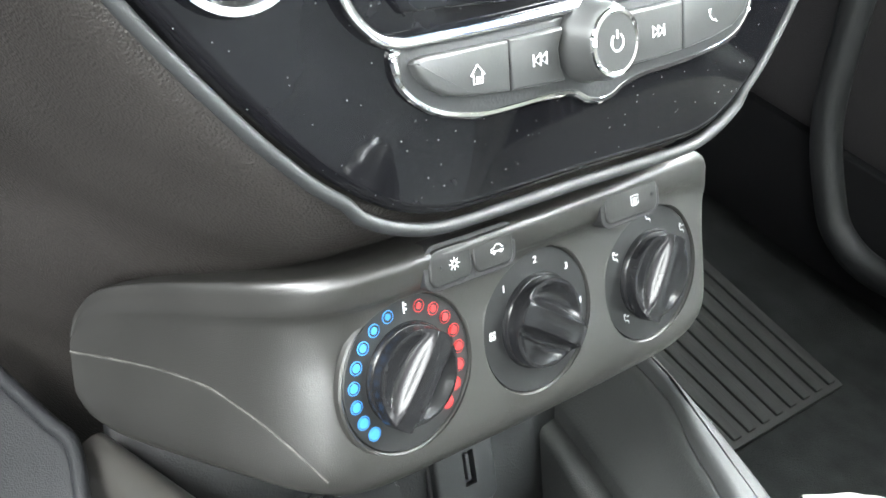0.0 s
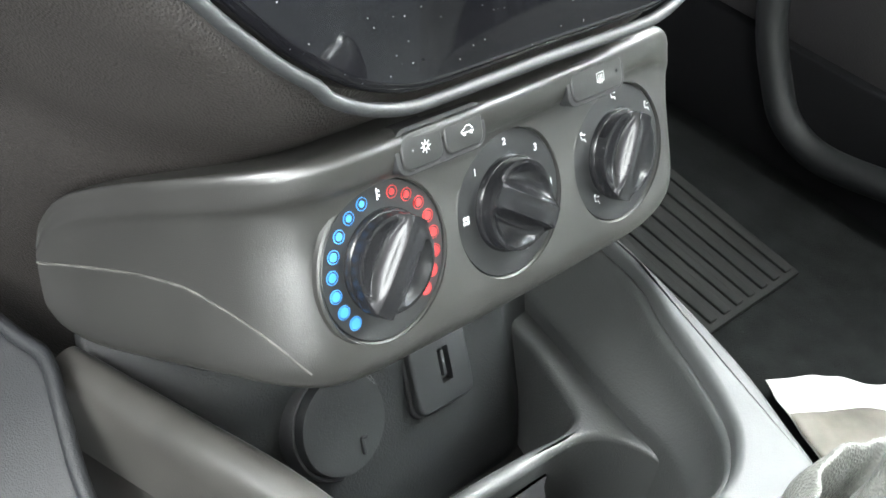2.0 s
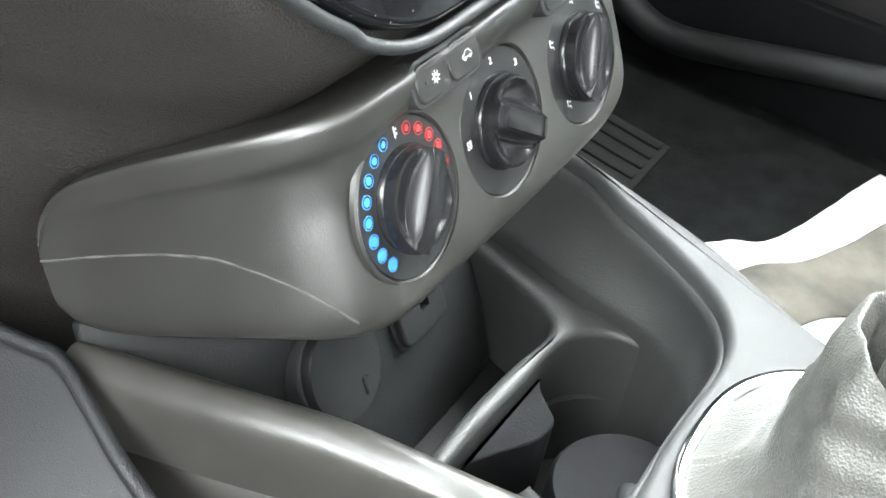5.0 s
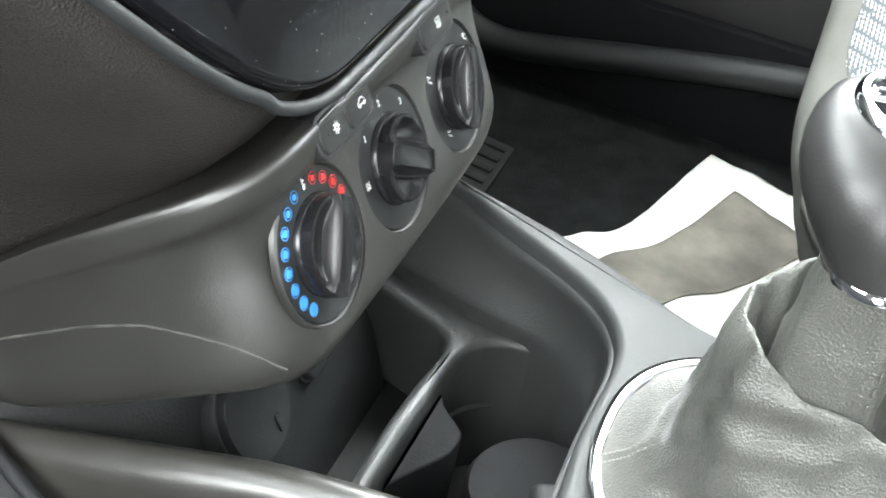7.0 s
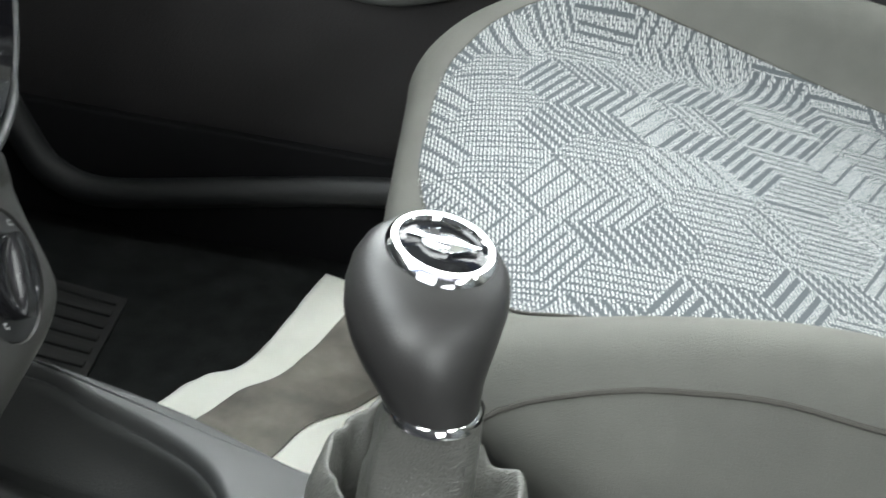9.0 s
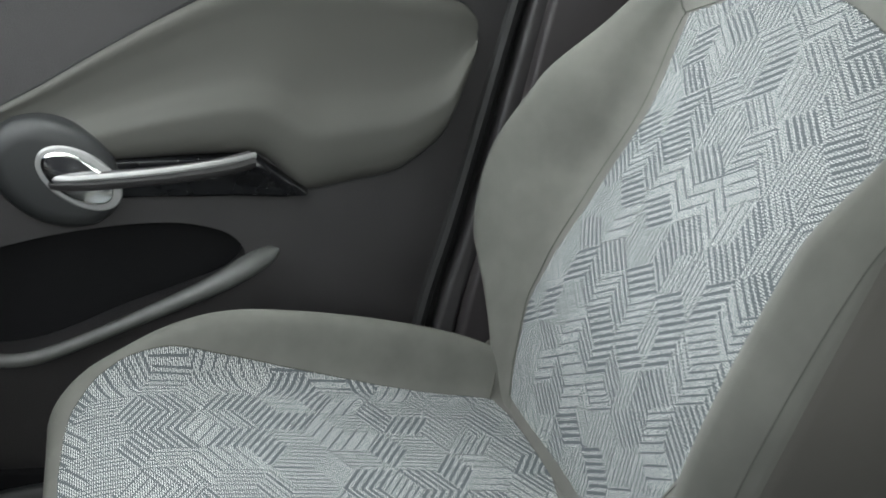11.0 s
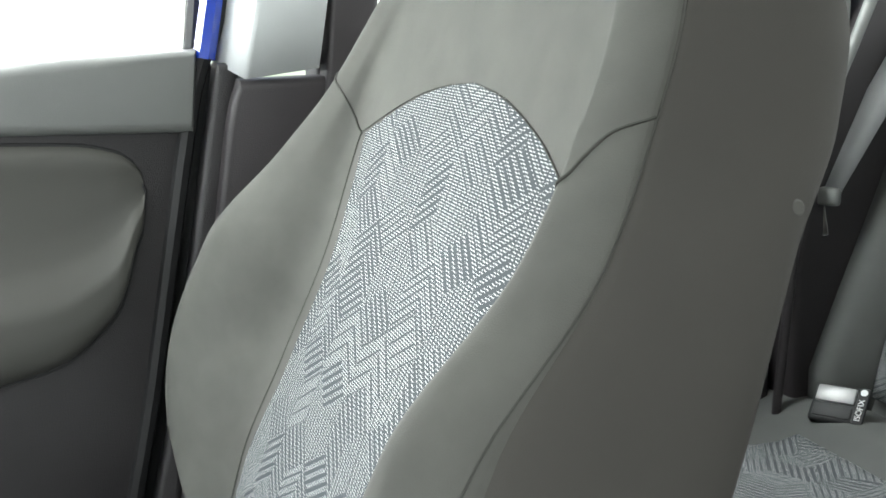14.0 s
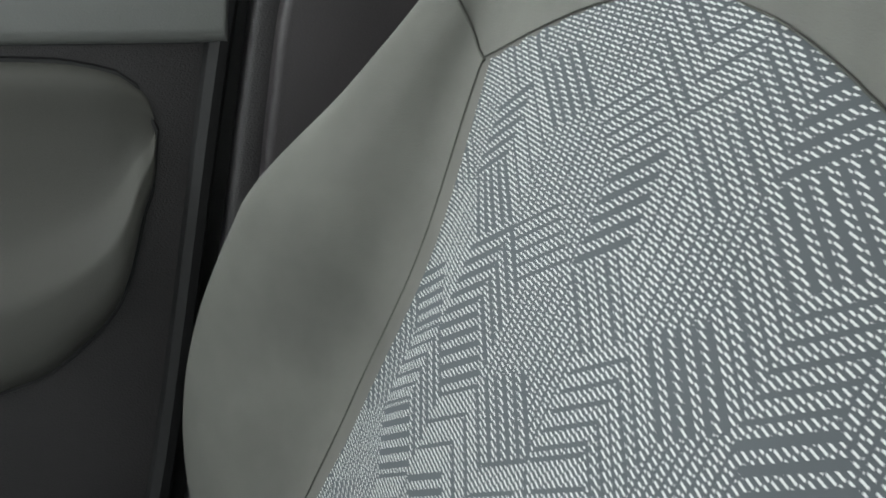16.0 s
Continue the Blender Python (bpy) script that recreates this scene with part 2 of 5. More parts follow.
M_GRASS = material("grass", (0.36, 0.44, 0.32), 0.9, grain=0.8, scale=60, vary=0.25, vscale=3)
M_PAVE = material("asphalt", (0.06, 0.06, 0.06), 0.9, grain=0.5, scale=30, vary=0.15, vscale=1.5)
M_SKY_BLOCK = material("sky_block_dark", (0.10, 0.095, 0.09), 0.9, grain=0.4, scale=60, vary=0.2, vscale=2)
M_WALLW = material("glowing_white_render", (0.9, 0.9, 0.9), 0.8, grain=0.3, scale=40)
# Emission puts the glare of overexposed sunlight into the wall.
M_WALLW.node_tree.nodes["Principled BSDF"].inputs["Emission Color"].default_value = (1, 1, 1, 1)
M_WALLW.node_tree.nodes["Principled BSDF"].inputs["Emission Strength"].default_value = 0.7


def specks(m, amount):
    """Strews fine dust and soft smudges over a glossy material."""
    n, l = m.node_tree.nodes, m.node_tree.links
    b = n["Principled BSDF"]
    tc = n.new("ShaderNodeTexCoord")
    vor = n.new("ShaderNodeTexVoronoi")
    vor.inputs["Scale"].default_value = 85
    l.new(tc.outputs["Object"], vor.inputs["Vector"])
    fine = n.new("ShaderNodeTexVoronoi")
    fine.inputs["Scale"].default_value = 320
    l.new(tc.outputs["Object"], fine.inputs["Vector"])
    masks = []
    for v, lim in ((vor, 0.045), (fine, 0.07)):
        q = n.new("ShaderNodeMath")
        q.operation, q.inputs[1].default_value = 'LESS_THAN', lim
        l.new(v.outputs["Distance"], q.inputs[0])
        masks.append(q)
    add = n.new("ShaderNodeMath")
    add.operation = 'MAXIMUM'
    l.new(masks[0].outputs[0], add.inputs[0])
    l.new(masks[1].outputs[0], add.inputs[1])
    smudge = n.new("ShaderNodeTexNoise")
    smudge.inputs["Scale"].default_value, smudge.inputs["Detail"].default_value = 24, 6
    l.new(tc.outputs["Object"], smudge.inputs["Vector"])
    sm = n.new("ShaderNodeMapRange")
    sm.inputs[1].default_value, sm.inputs[2].default_value, sm.inputs[3].default_value, sm.inputs[4].default_value = 0.52, 0.8, 0.0, 0.022
    l.new(smudge.outputs["Fac"], sm.inputs[0])
    tot = n.new("ShaderNodeMath")
    tot.operation = 'MULTIPLY_ADD'
    tot.inputs[1].default_value = amount
    l.new(add.outputs[0], tot.inputs[0])
    l.new(sm.outputs[0], tot.inputs[2])
    mix = n.new("ShaderNodeMix")
    mix.data_type = 'RGBA'
    mix.inputs["B"].default_value = (0.35, 0.36, 0.37, 1)
    l.new(tot.outputs[0], mix.inputs["Factor"])
    old = b.inputs["Base Color"].links[0].from_socket
    l.new(old, mix.inputs["A"])
    l.new(mix.outputs["Result"], b.inputs["Base Color"])


specks(M_GLOSS, 0.55)
specks(M_CARPET, 0.10)


def fabric(name, dark, light):
    """Woven cloth: patches of light dashes in stripes, turned by thirds in lozenges, on a dark ground."""
    m = bpy.data.materials.new(name)
    m.use_nodes = True
    n, l = m.node_tree.nodes, m.node_tree.links
    b = n["Principled BSDF"]
    b.inputs["Roughness"].default_value, b.inputs["Specular IOR Level"].default_value = 0.9, 0.2
    tc = n.new("ShaderNodeTexCoord")

    def math_(op, a, c=None, d=None):
        q = n.new("ShaderNodeMath")
        q.operation = op
        for i, v in enumerate((a, c, d)):
            if v is None:
                continue
            if isinstance(v, (int, float)):
                q.inputs[i].default_value = v
            else:
                l.new(v, q.inputs[i])
        return q.outputs[0]

    sep = n.new("ShaderNodeSeparateXYZ")
    l.new(tc.outputs["UV"], sep.inputs[0])
    u, v = sep.outputs[0], sep.outputs[1]
    # six-sided cells of three lozenges each; every lozenge is striped along one of its own edges
    side = 0.043
    w, h = side * 3 ** 0.5, side * 3

    def local(shift):
        x = math_('SUBTRACT', math_('FLOORED_MODULO', math_('ADD', u, 20 * w + shift * w / 2), w), w / 2)
        y = math_('SUBTRACT', math_('FLOORED_MODULO', math_('ADD', v, 20 * h + shift * h / 2), h), h / 2)
        return x, y, math_('ADD', math_('MULTIPLY', x, x), math_('MULTIPLY', y, y))

    def choose(q, a, c):
        return math_('ADD', math_('MULTIPLY', a, q), math_('MULTIPLY', c, math_('SUBTRACT', 1.0, q)))

    (xa, ya, da), (xb, yb, db) = local(0), local(1)
    near = math_('LESS_THAN', da, db)
    lx, ly = choose(near, xa, xb), choose(near, ya, yb)
    cx, cy = math_('ROUND', math_('DIVIDE', math_('SUBTRACT', u, lx), w / 2)), math_('ROUND', math_('DIVIDE', math_('SUBTRACT', v, ly), h / 2))
    sector = math_('FLOOR', math_('DIVIDE', math_('FLOORED_MODULO', math_('SUBTRACT', math_('ARCTAN2', ly, lx), math.pi / 2), 2 * math.pi), 2 * math.pi / 3))

    def chance(k):
        cell = n.new("ShaderNodeCombineXYZ")
        l.new(cx, cell.inputs[0])
        l.new(cy, cell.inputs[1])
        l.new(math_('ADD', sector, k), cell.inputs[2])
        q = n.new("ShaderNodeTexWhiteNoise")
        q.noise_dimensions = '3D'
        l.new(cell.outputs[0], q.inputs["Vector"])
        return q.outputs["Value"]

    turn = math_('ADD', sector, math_('GREATER_THAN', chance(0.3), 0.5))
    ang = math_('SUBTRACT', math.pi / 2, math_('MULTIPLY', turn, math.pi / 3))
    cs, sn = math_('COSINE', ang), math_('SINE', ang)
    across = math_('SUBTRACT', math_('MULTIPLY', v, cs), math_('MULTIPLY', u, sn))
    # broad dark bars in some lozenges, fine dark lines in the others, close or far apart
    kind_ = chance(5.7)
    steep = math_('GREATER_THAN', math_('ABSOLUTE', cs), 0.1)
    wide = math_('MULTIPLY', steep, math_('GREATER_THAN', kind_, 0.45))
    sparse = math_('LESS_THAN', kind_, 0.16)
    pitch = math_('ADD', 0.0070, math_('ADD', math_('MULTIPLY', sparse, 0.0050), math_('MULTIPLY', wide, 0.0004)))
    groove = math_('ADD', 0.0020, math_('MULTIPLY', wide, 0.0014))
    ground = math_('GREATER_THAN', math_('FRACT', math_('DIVIDE', across, pitch)), math_('DIVIDE', groove, pitch))
    # the weave: rows of short slanting floats, each row shifted against the next
    line = math_('DIVIDE', v, 0.0022)
    place = math_('FRACT', math_('ADD', math_('DIVIDE', u, 0.0060), math_('MULTIPLY', math_('FLOOR', line), 0.36)))
    off = math_('SUBTRACT', math_('SUBTRACT', math_('FRACT', line), 0.5), math_('MULTIPLY', math_('SUBTRACT', place, 0.40), 0.30))
    stripe = math_('LESS_THAN', math_('ABSOLUTE', off), 0.175)
    dash = math_('LESS_THAN', place, 0.84)
    fac = math_('MULTIPLY', math_('MULTIPLY', stripe, dash), ground)
    mix = n.new("ShaderNodeMix")
    mix.data_type = 'RGBA'
    mix.inputs["A"].default_value, mix.inputs["B"].default_value = (*dark, 1), (*light, 1)
    l.new(fac, mix.inputs["Factor"])
    l.new(mix.outputs["Result"], b.inputs["Base Color"])
    bump = n.new("ShaderNodeBump")
    bump.inputs["Strength"].default_value, bump.inputs["Distance"].default_value = 0.5, 0.0005
    l.new(fac, bump.inputs["Height"])
    l.new(bump.outputs[0], b.inputs["Normal"])
    return m


M_FABRIC = fabric("patterned_cloth", (0.066, 0.074, 0.080), (0.47, 0.48, 0.47))
M_FABRIC_REAR = fabric("patterned_cloth_rear", (0.075, 0.083, 0.088), (0.46, 0.47, 0.47))


# ---------- frames of reference ----------
TILT = radians(24)
MP = Matrix(((1, 0, 0, 0), (0, math.sin(TILT), -math.cos(TILT), 0), (0, math.cos(TILT), math.sin(TILT), 0.42), (0, 0, 0, 1)))  # climate panel
MG = MP @ Matrix.Translation((0, 0, 0.023))  # radio fascia
MD = Matrix(((0, 0, -1, 0.69), (1, 0, 0, 0), (0, 1, 0, 0), (0, 0, 0, 1)))  # passenger door: along, up, inwards
FLOOR = 0.08


def cut(ob, cutters):
    """Takes the cutters' shapes out of a mesh object, for good."""
    mods = []
    for c in cutters:
        m = ob.modifiers.new("cut", "BOOLEAN")
        m.operation, m.object, m.solver = 'DIFFERENCE', c, 'EXACT'
        mods.append(m)
    bpy.context.view_layer.update()
    dg = bpy.context.evaluated_depsgraph_get()
    me = bpy.data.meshes.new_from_object(ob.evaluated_get(dg))
    ob.modifiers.clear()
    old, mat = ob.data, ob.data.materials[0]
    ob.data = me
    me.materials.clear()
    me.materials.append(mat)
    bpy.data.meshes.remove(old)
    bm = bmesh.new()
    bm.from_mesh(me)
    finish(bm, 32)
    bm.to_mesh(me)
    bm.free()
    for c in cutters:
        bpy.data.objects.remove(c)


def cutter(bm):
    bmesh.ops.recalc_face_normals(bm, faces=bm.faces)
    me = bpy.data.meshes.new("cutter")
    bm.to_mesh(me)
    bm.free()
    return new("cutter", me)


def glyph(text, size, m):
    """A word as a thin solid in the built-in font, centred, in the plane of m."""
    cu = bpy.data.curves.new("glyph", "FONT")
    cu.body, cu.size, cu.extrude, cu.align_x, cu.align_y = text, size, 0.00012, 'CENTER', 'CENTER'
    ob = new("glyph", cu)
    bpy.context.view_layer.update()
    me = bpy.data.meshes.new_from_object(ob.evaluated_get(bpy.context.evaluated_depsgraph_get()))
    bpy.data.objects.remove(ob)
    bm = bmesh.new()
    bm.from_mesh(me)
    bpy.data.meshes.remove(me)
    bm.transform(m)
    return bm


# ---------- cabin shell ----------
bm = rbox(1.42, 2.2, 0.03, 0.004, m=pose(0, -0.75, FLOOR - 0.015))
single("floor", bm, M_CARPET, "black carpeted car floor", "floor", kind="structure")
bm = rbox(1.36, 2.3, 0.03, 0.01, m=pose(0, -1.0, 1.33))
single("ceiling", bm, M_ROOF, "light grey cloth headliner over the cabin", "ceiling", kind="structure")
bm = rbox(1.40, 0.05, 0.75, 0.01, m=pose(0, 0.62, 0.42))
single("wall_front", bm, M_BLACK, "dark bulkhead in front of the footwells", "bulkhead", kind="structure")
bm = rbox(1.40, 0.05, 0.95, 0.01, m=pose(0, -2.0, 0.5))
single("wall_rear", bm, M_PILLARDK, "dark panel behind the rear bench", "panel", kind="structure")

# Unseen rear side, added so less sky light reaches the passenger seat's flank.
rows_ = [[(-0.60, 0.10), (-0.72, 0.90), (-0.78, 1.32), (-0.88, 1.32), (-0.84, 0.92), (-1.46, 0.95), (-1.58, 1.32), (-2.0, 1.32), (-2.0, 0.10)]]
bm = slab(rows_[0], -0.03, 0.03, 0.006, Matrix(((0, 0, 1, -0.70), (1, 0, 0, 0), (0, 1, 0, 0), (0, 0, 0, 1))))
single("wall_left", bm, M_PILLARDK, "unseen dark rear door trim on the driver's side, added to block sky light", "side wall", kind="structure")

# outside
bm = bmesh.new()
bmesh.ops.create_grid(bm, x_segments=8, y_segments=8, size=200, matrix=pose(0, 0, -0.45))
single("ground", bm, M_GRASS, "mown green grass beside the car", "grass", kind="structure")
# Unseen paving, coloured dark to cut the light it bounces into the cabin.
bm = rbox(10, 16, 0.06, 0.01, m=pose(-3.4, -1, -0.43))
single("pavement", bm, M_PAVE, "unseen paving under the car, kept dark to cut bounced light", "pavement", kind="structure")
# Unseen wall, added to keep sky light out of the driver's side.
bm = rbox(0.3, 18, 4.2, 0.02, m=pose(-3.6, -1, 1.65))
single("wall_sky_block", bm, M_SKY_BLOCK, "unseen dark wall added beside the car to block sky light", "yard wall", kind="structure")
bm = rbox(0.04, 2.3, 0.10, 0.01, m=pose(-0.72, -0.75, 0.05))
single("door_sill", bm, M_BLACK, "dark sill of the open driver's doorway", "sill", kind="structure")


# ---------- dashboard centre ----------
dash = thing("dashboard", "dark grained soft dashboard round the centre stack", "dashboard", kind="structure")


def stack_edge(z):
    """Half width of the stack's front at a height."""
    return lerp(((0.36, 0.072), (0.42, 0.078), (0.465, 0.085), (0.49, 0.103), (0.53, 0.135), (0.56, 0.155), (0.60, 0.168), (0.75, 0.18)), z)


def stack_front(z):
    return lerp(((0.24, 0.115), (0.34, 0.074), (0.40, 0.041), (0.44, 0.034), (0.455, 0.019), (0.475, 0.013), (0.50, 0.021), (0.53, 0.034), (0.62, 0.075), (0.75, 0.13)), z)


rows = []
for i in range(44):
    z = 0.24 + 0.495 * i / 43
    w, y = stack_edge(z), stack_front(z)
    side = [(-w - 0.215, y + 0.36), (-w - 0.105, y + 0.20), (-w - 0.060, y + 0.105), (-w - 0.028, y + 0.045), (-w - 0.010, y + 0.014), (-w + 0.006, y + 0.002), (-w + 0.03, y)]
    pl = spline([(a, b, z) for a, b in side], 26)
    row = pl + [Vector((-p.x, p.y, p.z)) for p in reversed(pl)]
    rows.append(row)
part("body", loft(rows), M_DASH, dash, solid=0.006)
# top pad of the dashboard
rows = [[Vector((x, y, 0.735 + 0.05 * math.sin(math.pi * min(max((y - 0.09) / 0.7, 0), 1)) - 0.03 * (x / 0.7) ** 2)) for y in (0.11, 0.16, 0.25, 0.4, 0.6, 0.8)] for x in [i * 0.07 - 0.7 for i in range(21)]]
part("top_pad", loft(rows), M_DASH, dash, solid=0.02)
# passenger side lower dash and glove box
rows = []
for x in (0.13, 0.2, 0.35, 0.5, 0.68):
    rows.append([Vector((x, y, z)) for y, z in ((0.11, 0.735), (0.08, 0.68), (0.12, 0.56), (0.17, 0.45), (0.22, 0.40), (0.34, 0.38), (0.5, 0.36))])
part("glove_box", loft(rows), M_GLOVE, dash, "dark glove box front", solid=0.01)

# ---------- screen fascia ----------
fascia = thing("radio_fascia", "piano black radio fascia with dust and chrome strip", "radio")
half = [(0.0, 0.0515), (0.04, 0.0512), (0.055, 0.0518), (0.068, 0.0552), (0.079, 0.0608), (0.0905, 0.0690), (0.0985, 0.0765), (0.1075, 0.0858), (0.124, 0.105), (0.137, 0.122), (0.150, 0.145), (0.158, 0.18), (0.158, 0.235)]
right = [(p.x, p.y) for p in spline([(a, b, 0) for a, b in half], 40)]
outline = right + [(-x, y) for x, y in reversed(right[1:])]
part("face", slab(outline, -0.03, 0.0, 0.003, MG), M_GLOSS, fascia)
around = [(-x, y) for x, y in reversed(right[1:])] + right
rim = [MG @ Vector((x * 1.025, y - 0.0040 if abs(x) < 0.08 else y - 0.002, -0.0035)) for x, y in around]
part("rim", tube(rim, 0.0020, 12), M_BLACK, fascia, "soft dark rim")

# lower chrome strip, buttons and power knob of the fascia
KX, KY = 0.0008, 0.0900
strip_pts = [(-0.0672, 0.0985), (-0.0693, 0.0950), (-0.0670, 0.0873), (-0.0572, 0.0802), (-0.0427, 0.0768), (-0.0280, 0.0765), (-0.0158, 0.0769), (-0.0050, 0.0762), (0.0005, 0.0735), (0.0060, 0.0721), (0.0115, 0.0728), (0.0165, 0.0750), (0.0268, 0.0766), (0.0473, 0.0776), (0.0691, 0.0808), (0.0787, 0.0873), (0.0800, 0.0930), (0.0770, 0.0975)]
part("chrome_strip", tube([MG @ Vector(p) for p in spline([(x, y, 0.001) for x, y in strip_pts], 90)], 0.0013, 8), M_CHROME, fascia, "polished chrome strip under the buttons")
well = [(p.x, p.y) for p in spline([(x, y, 0) for x, y in strip_pts], 60)] + [(0.05, 0.1000), (0.02, 0.0995), (-0.0100, 0.0985), (-0.05, 0.0975)]
part("button_bank", slab(well, -0.004, 0.0022, 0.0012, MG), M_BLACK, fascia, "dark button bank")


def fascia_button(pts, strokes, cx, cy):
    b = part("button", slab(pts, 0.0, 0.0050, 0.0012, MG), M_BUTTON, fascia, "satin grey radio button")
    out = [tube([MG @ Vector((cx + 0.0027 * x, cy + 0.0027 * y, 0.0052)) for x, y in s], 0.00022, 6) for s in strokes]
    part("sign", join(*out), M_WHITE, b)


HOME = [[(-0.9, -0.1), (0, 0.9), (0.9, -0.1)], [(-0.6, 0.1), (-0.6, -0.9), (0.6, -0.9), (0.6, 0.1)], [(-0.15, -0.9), (-0.15, -0.3), (0.2, -0.3), (0.2, -0.9)]]
PREV = [[(-1.0, 0.6), (-1.0, -0.6)], [(0.0, 0.6), (-0.9, 0), (0.0, -0.6), (0.0, 0.6)], [(0.9, 0.6), (0.0, 0), (0.9, -0.6), (0.9, 0.6)]]
NEXT = [[(-x, y) for x, y in s] for s in PREV]
CALL = [[(-0.7, 0.6), (-0.6, 0.0), (-0.1, -0.5), (0.6, -0.7)], [(-0.8, 0.6), (-0.4, 0.7)], [(0.4, -0.5), (0.7, -0.8)]]
fascia_button([(-0.0658, 0.0935), (-0.0645, 0.0905), (-0.0610, 0.0868), (-0.0555, 0.0840), (-0.0480, 0.0825), (-0.0330, 0.0815), (-0.0330, 0.0950), (-0.0620, 0.0950), (-0.0650, 0.0945)], HOME, -0.0450, 0.0880)
fascia_button([(-0.0323, 0.0814), (-0.0200, 0.0808), (-0.0115, 0.0808), (-0.0130, 0.0850), (-0.0135, 0.0900), (-0.0120, 0.0958), (-0.0323, 0.0951)], PREV, -0.0215, 0.0882)
fascia_button([(0.0150, 0.0805), (0.0280, 0.0806), (0.0412, 0.0814), (0.0412, 0.0965), (0.0150, 0.0960), (0.0160, 0.0900)], NEXT, 0.0290, 0.0888)
fascia_button([(0.0419, 0.0815), (0.0560, 0.0828), (0.0670, 0.0850), (0.0735, 0.0888), (0.0755, 0.0925), (0.0745, 0.0950), (0.0700, 0.0965), (0.0419, 0.0966)], CALL, 0.0560, 0.0900)
MKN = MG @ Matrix.Translation((KX, KY, 0.0)) @ Matrix.Diagonal((0.88, 0.88, 0.95, 1))
pknob = part("power_knob", lathe([(0.0138, 0.0), (0.0138, 0.003), (0.0130, 0.0045), (0.0122, 0.0110), (0.0114, 0.0128), (0.0100, 0.0134)], 48, MKN), M_BUTTON, fascia, "knurled grey power knob")
part("chrome_ring", lathe([(0.0113, 0.0124), (0.0110, 0.0138), (0.0101, 0.0142), (0.0094, 0.0138), (0.0093, 0.0125)], 48, MKN), M_CHROME, pknob, "bright ring on the knob")
part("button_cap", lathe([(0.0095, 0.0120), (0.0093, 0.0136), (0.0, 0.0139)], 40, MKN), M_BUTTON, pknob)
arc = [(0.0028 * math.sin(radians(a)), 0.0028 * math.cos(radians(a))) for a in range(35, 326, 15)]
part("power_sign", join(tube([MKN @ Vector((x, y, 0.0141)) for x, y in arc], 0.0003, 6), tube([MKN @ Vector((0, 0.0012, 0.0141)), MKN @ Vector((0, 0.0038, 0.0141))], 0.0003, 6)), M_WHITE, pknob)
# chrome edge under the screen, screen glass and the ring of the air vent
sc = [(-0.086, 0.132), (-0.0855, 0.118), (-0.0823, 0.1088), (-0.0760, 0.1020), (-0.069, 0.0992), (-0.055, 0.0990), (-0.035, 0.0992), (-0.006, 0.1002), (0.020, 0.1012), (0.050, 0.1020), (0.075, 0.1045), (0.086, 0.114), (0.090, 0.132)]
part("screen_edge", tube([MG @ Vector(p) for p in spline([(x, y, 0.002) for x, y in sc], 60)], 0.0022, 10, flat=0.8), M_CHROME, fascia, "broad chrome edge under the screen")
part("screen", slab([(-0.078, 0.21), (-0.078, 0.120), (-0.066, 0.106), (-0.030, 0.1045), (0.03, 0.112), (0.078, 0.116), (0.084, 0.13), (0.084, 0.21)], -0.002, 0.002, 0.001, MG), M_GLOSS, fascia, "glossy black screen")
part("vent_ring", lathe([(0.0165, -0.002), (0.0185, 0.004), (0.0205, 0.004), (0.0215, -0.001)], 40, MG @ pose(-0.112, 0.132, 0.0)), M_CHROME, fascia, "chrome ring of an air vent")
part("vent_core", lathe([(0.0, 0.001), (0.012, 0.002), (0.0168, -0.001)], 32, MG @ pose(-0.112, 0.132, 0.0)), M_BLACK, fascia)

# ---------- climate panel ----------
climate = thing("climate_panel", "satin dark climate control panel with three rotary dials", "control panel")
DIALS = (-0.0543, 0.0, 0.0565)
stations = [  # x, depth, outward angle (0 faces the seats), top, bottom, brow
    (0.0890, -0.030, 88, 0.016, -0.010, 0.0), (0.0888, -0.012, 80, 0.021, -0.015, 0.0), (0.0876, -0.003, 50, 0.028, -0.021, 0.1), (0.0840, 0.0, 15, 0.0350, -0.028, 0.40),
    (0.070, 0.0, 0, 0.0415, -0.034, 1.0), (0.040, 0.0, 0, 0.040, -0.0355, 1.0), (0.0, 0.0, 0, 0.039, -0.036, 1.0), (-0.040, 0.0, 0, 0.0385, -0.0355, 1.0),
    (-0.062, 0.0, -4, 0.038, -0.035, 0.9), (-0.077, -0.003, -18, 0.037, -0.034, 0.7), (-0.088, -0.014, -42, 0.036, -0.032, 0.5), (-0.0965, -0.032, -58, 0.034, -0.029, 0.35),
    (-0.104, -0.054, -66, 0.031, -0.027, 0.2), (-0.110, -0.074, -70, 0.026, -0.025, 0.1), (-0.114, -0.084, -74, 0.018, -0.020, 0.0), (-0.1155, -0.088, -76, 0.010, -0.014, 0.0)]
fine = spline([(*s[:3],) for s in stations], 76)
tb = spline([(s[3], s[4], s[5]) for s in stations], 76)
rows = []
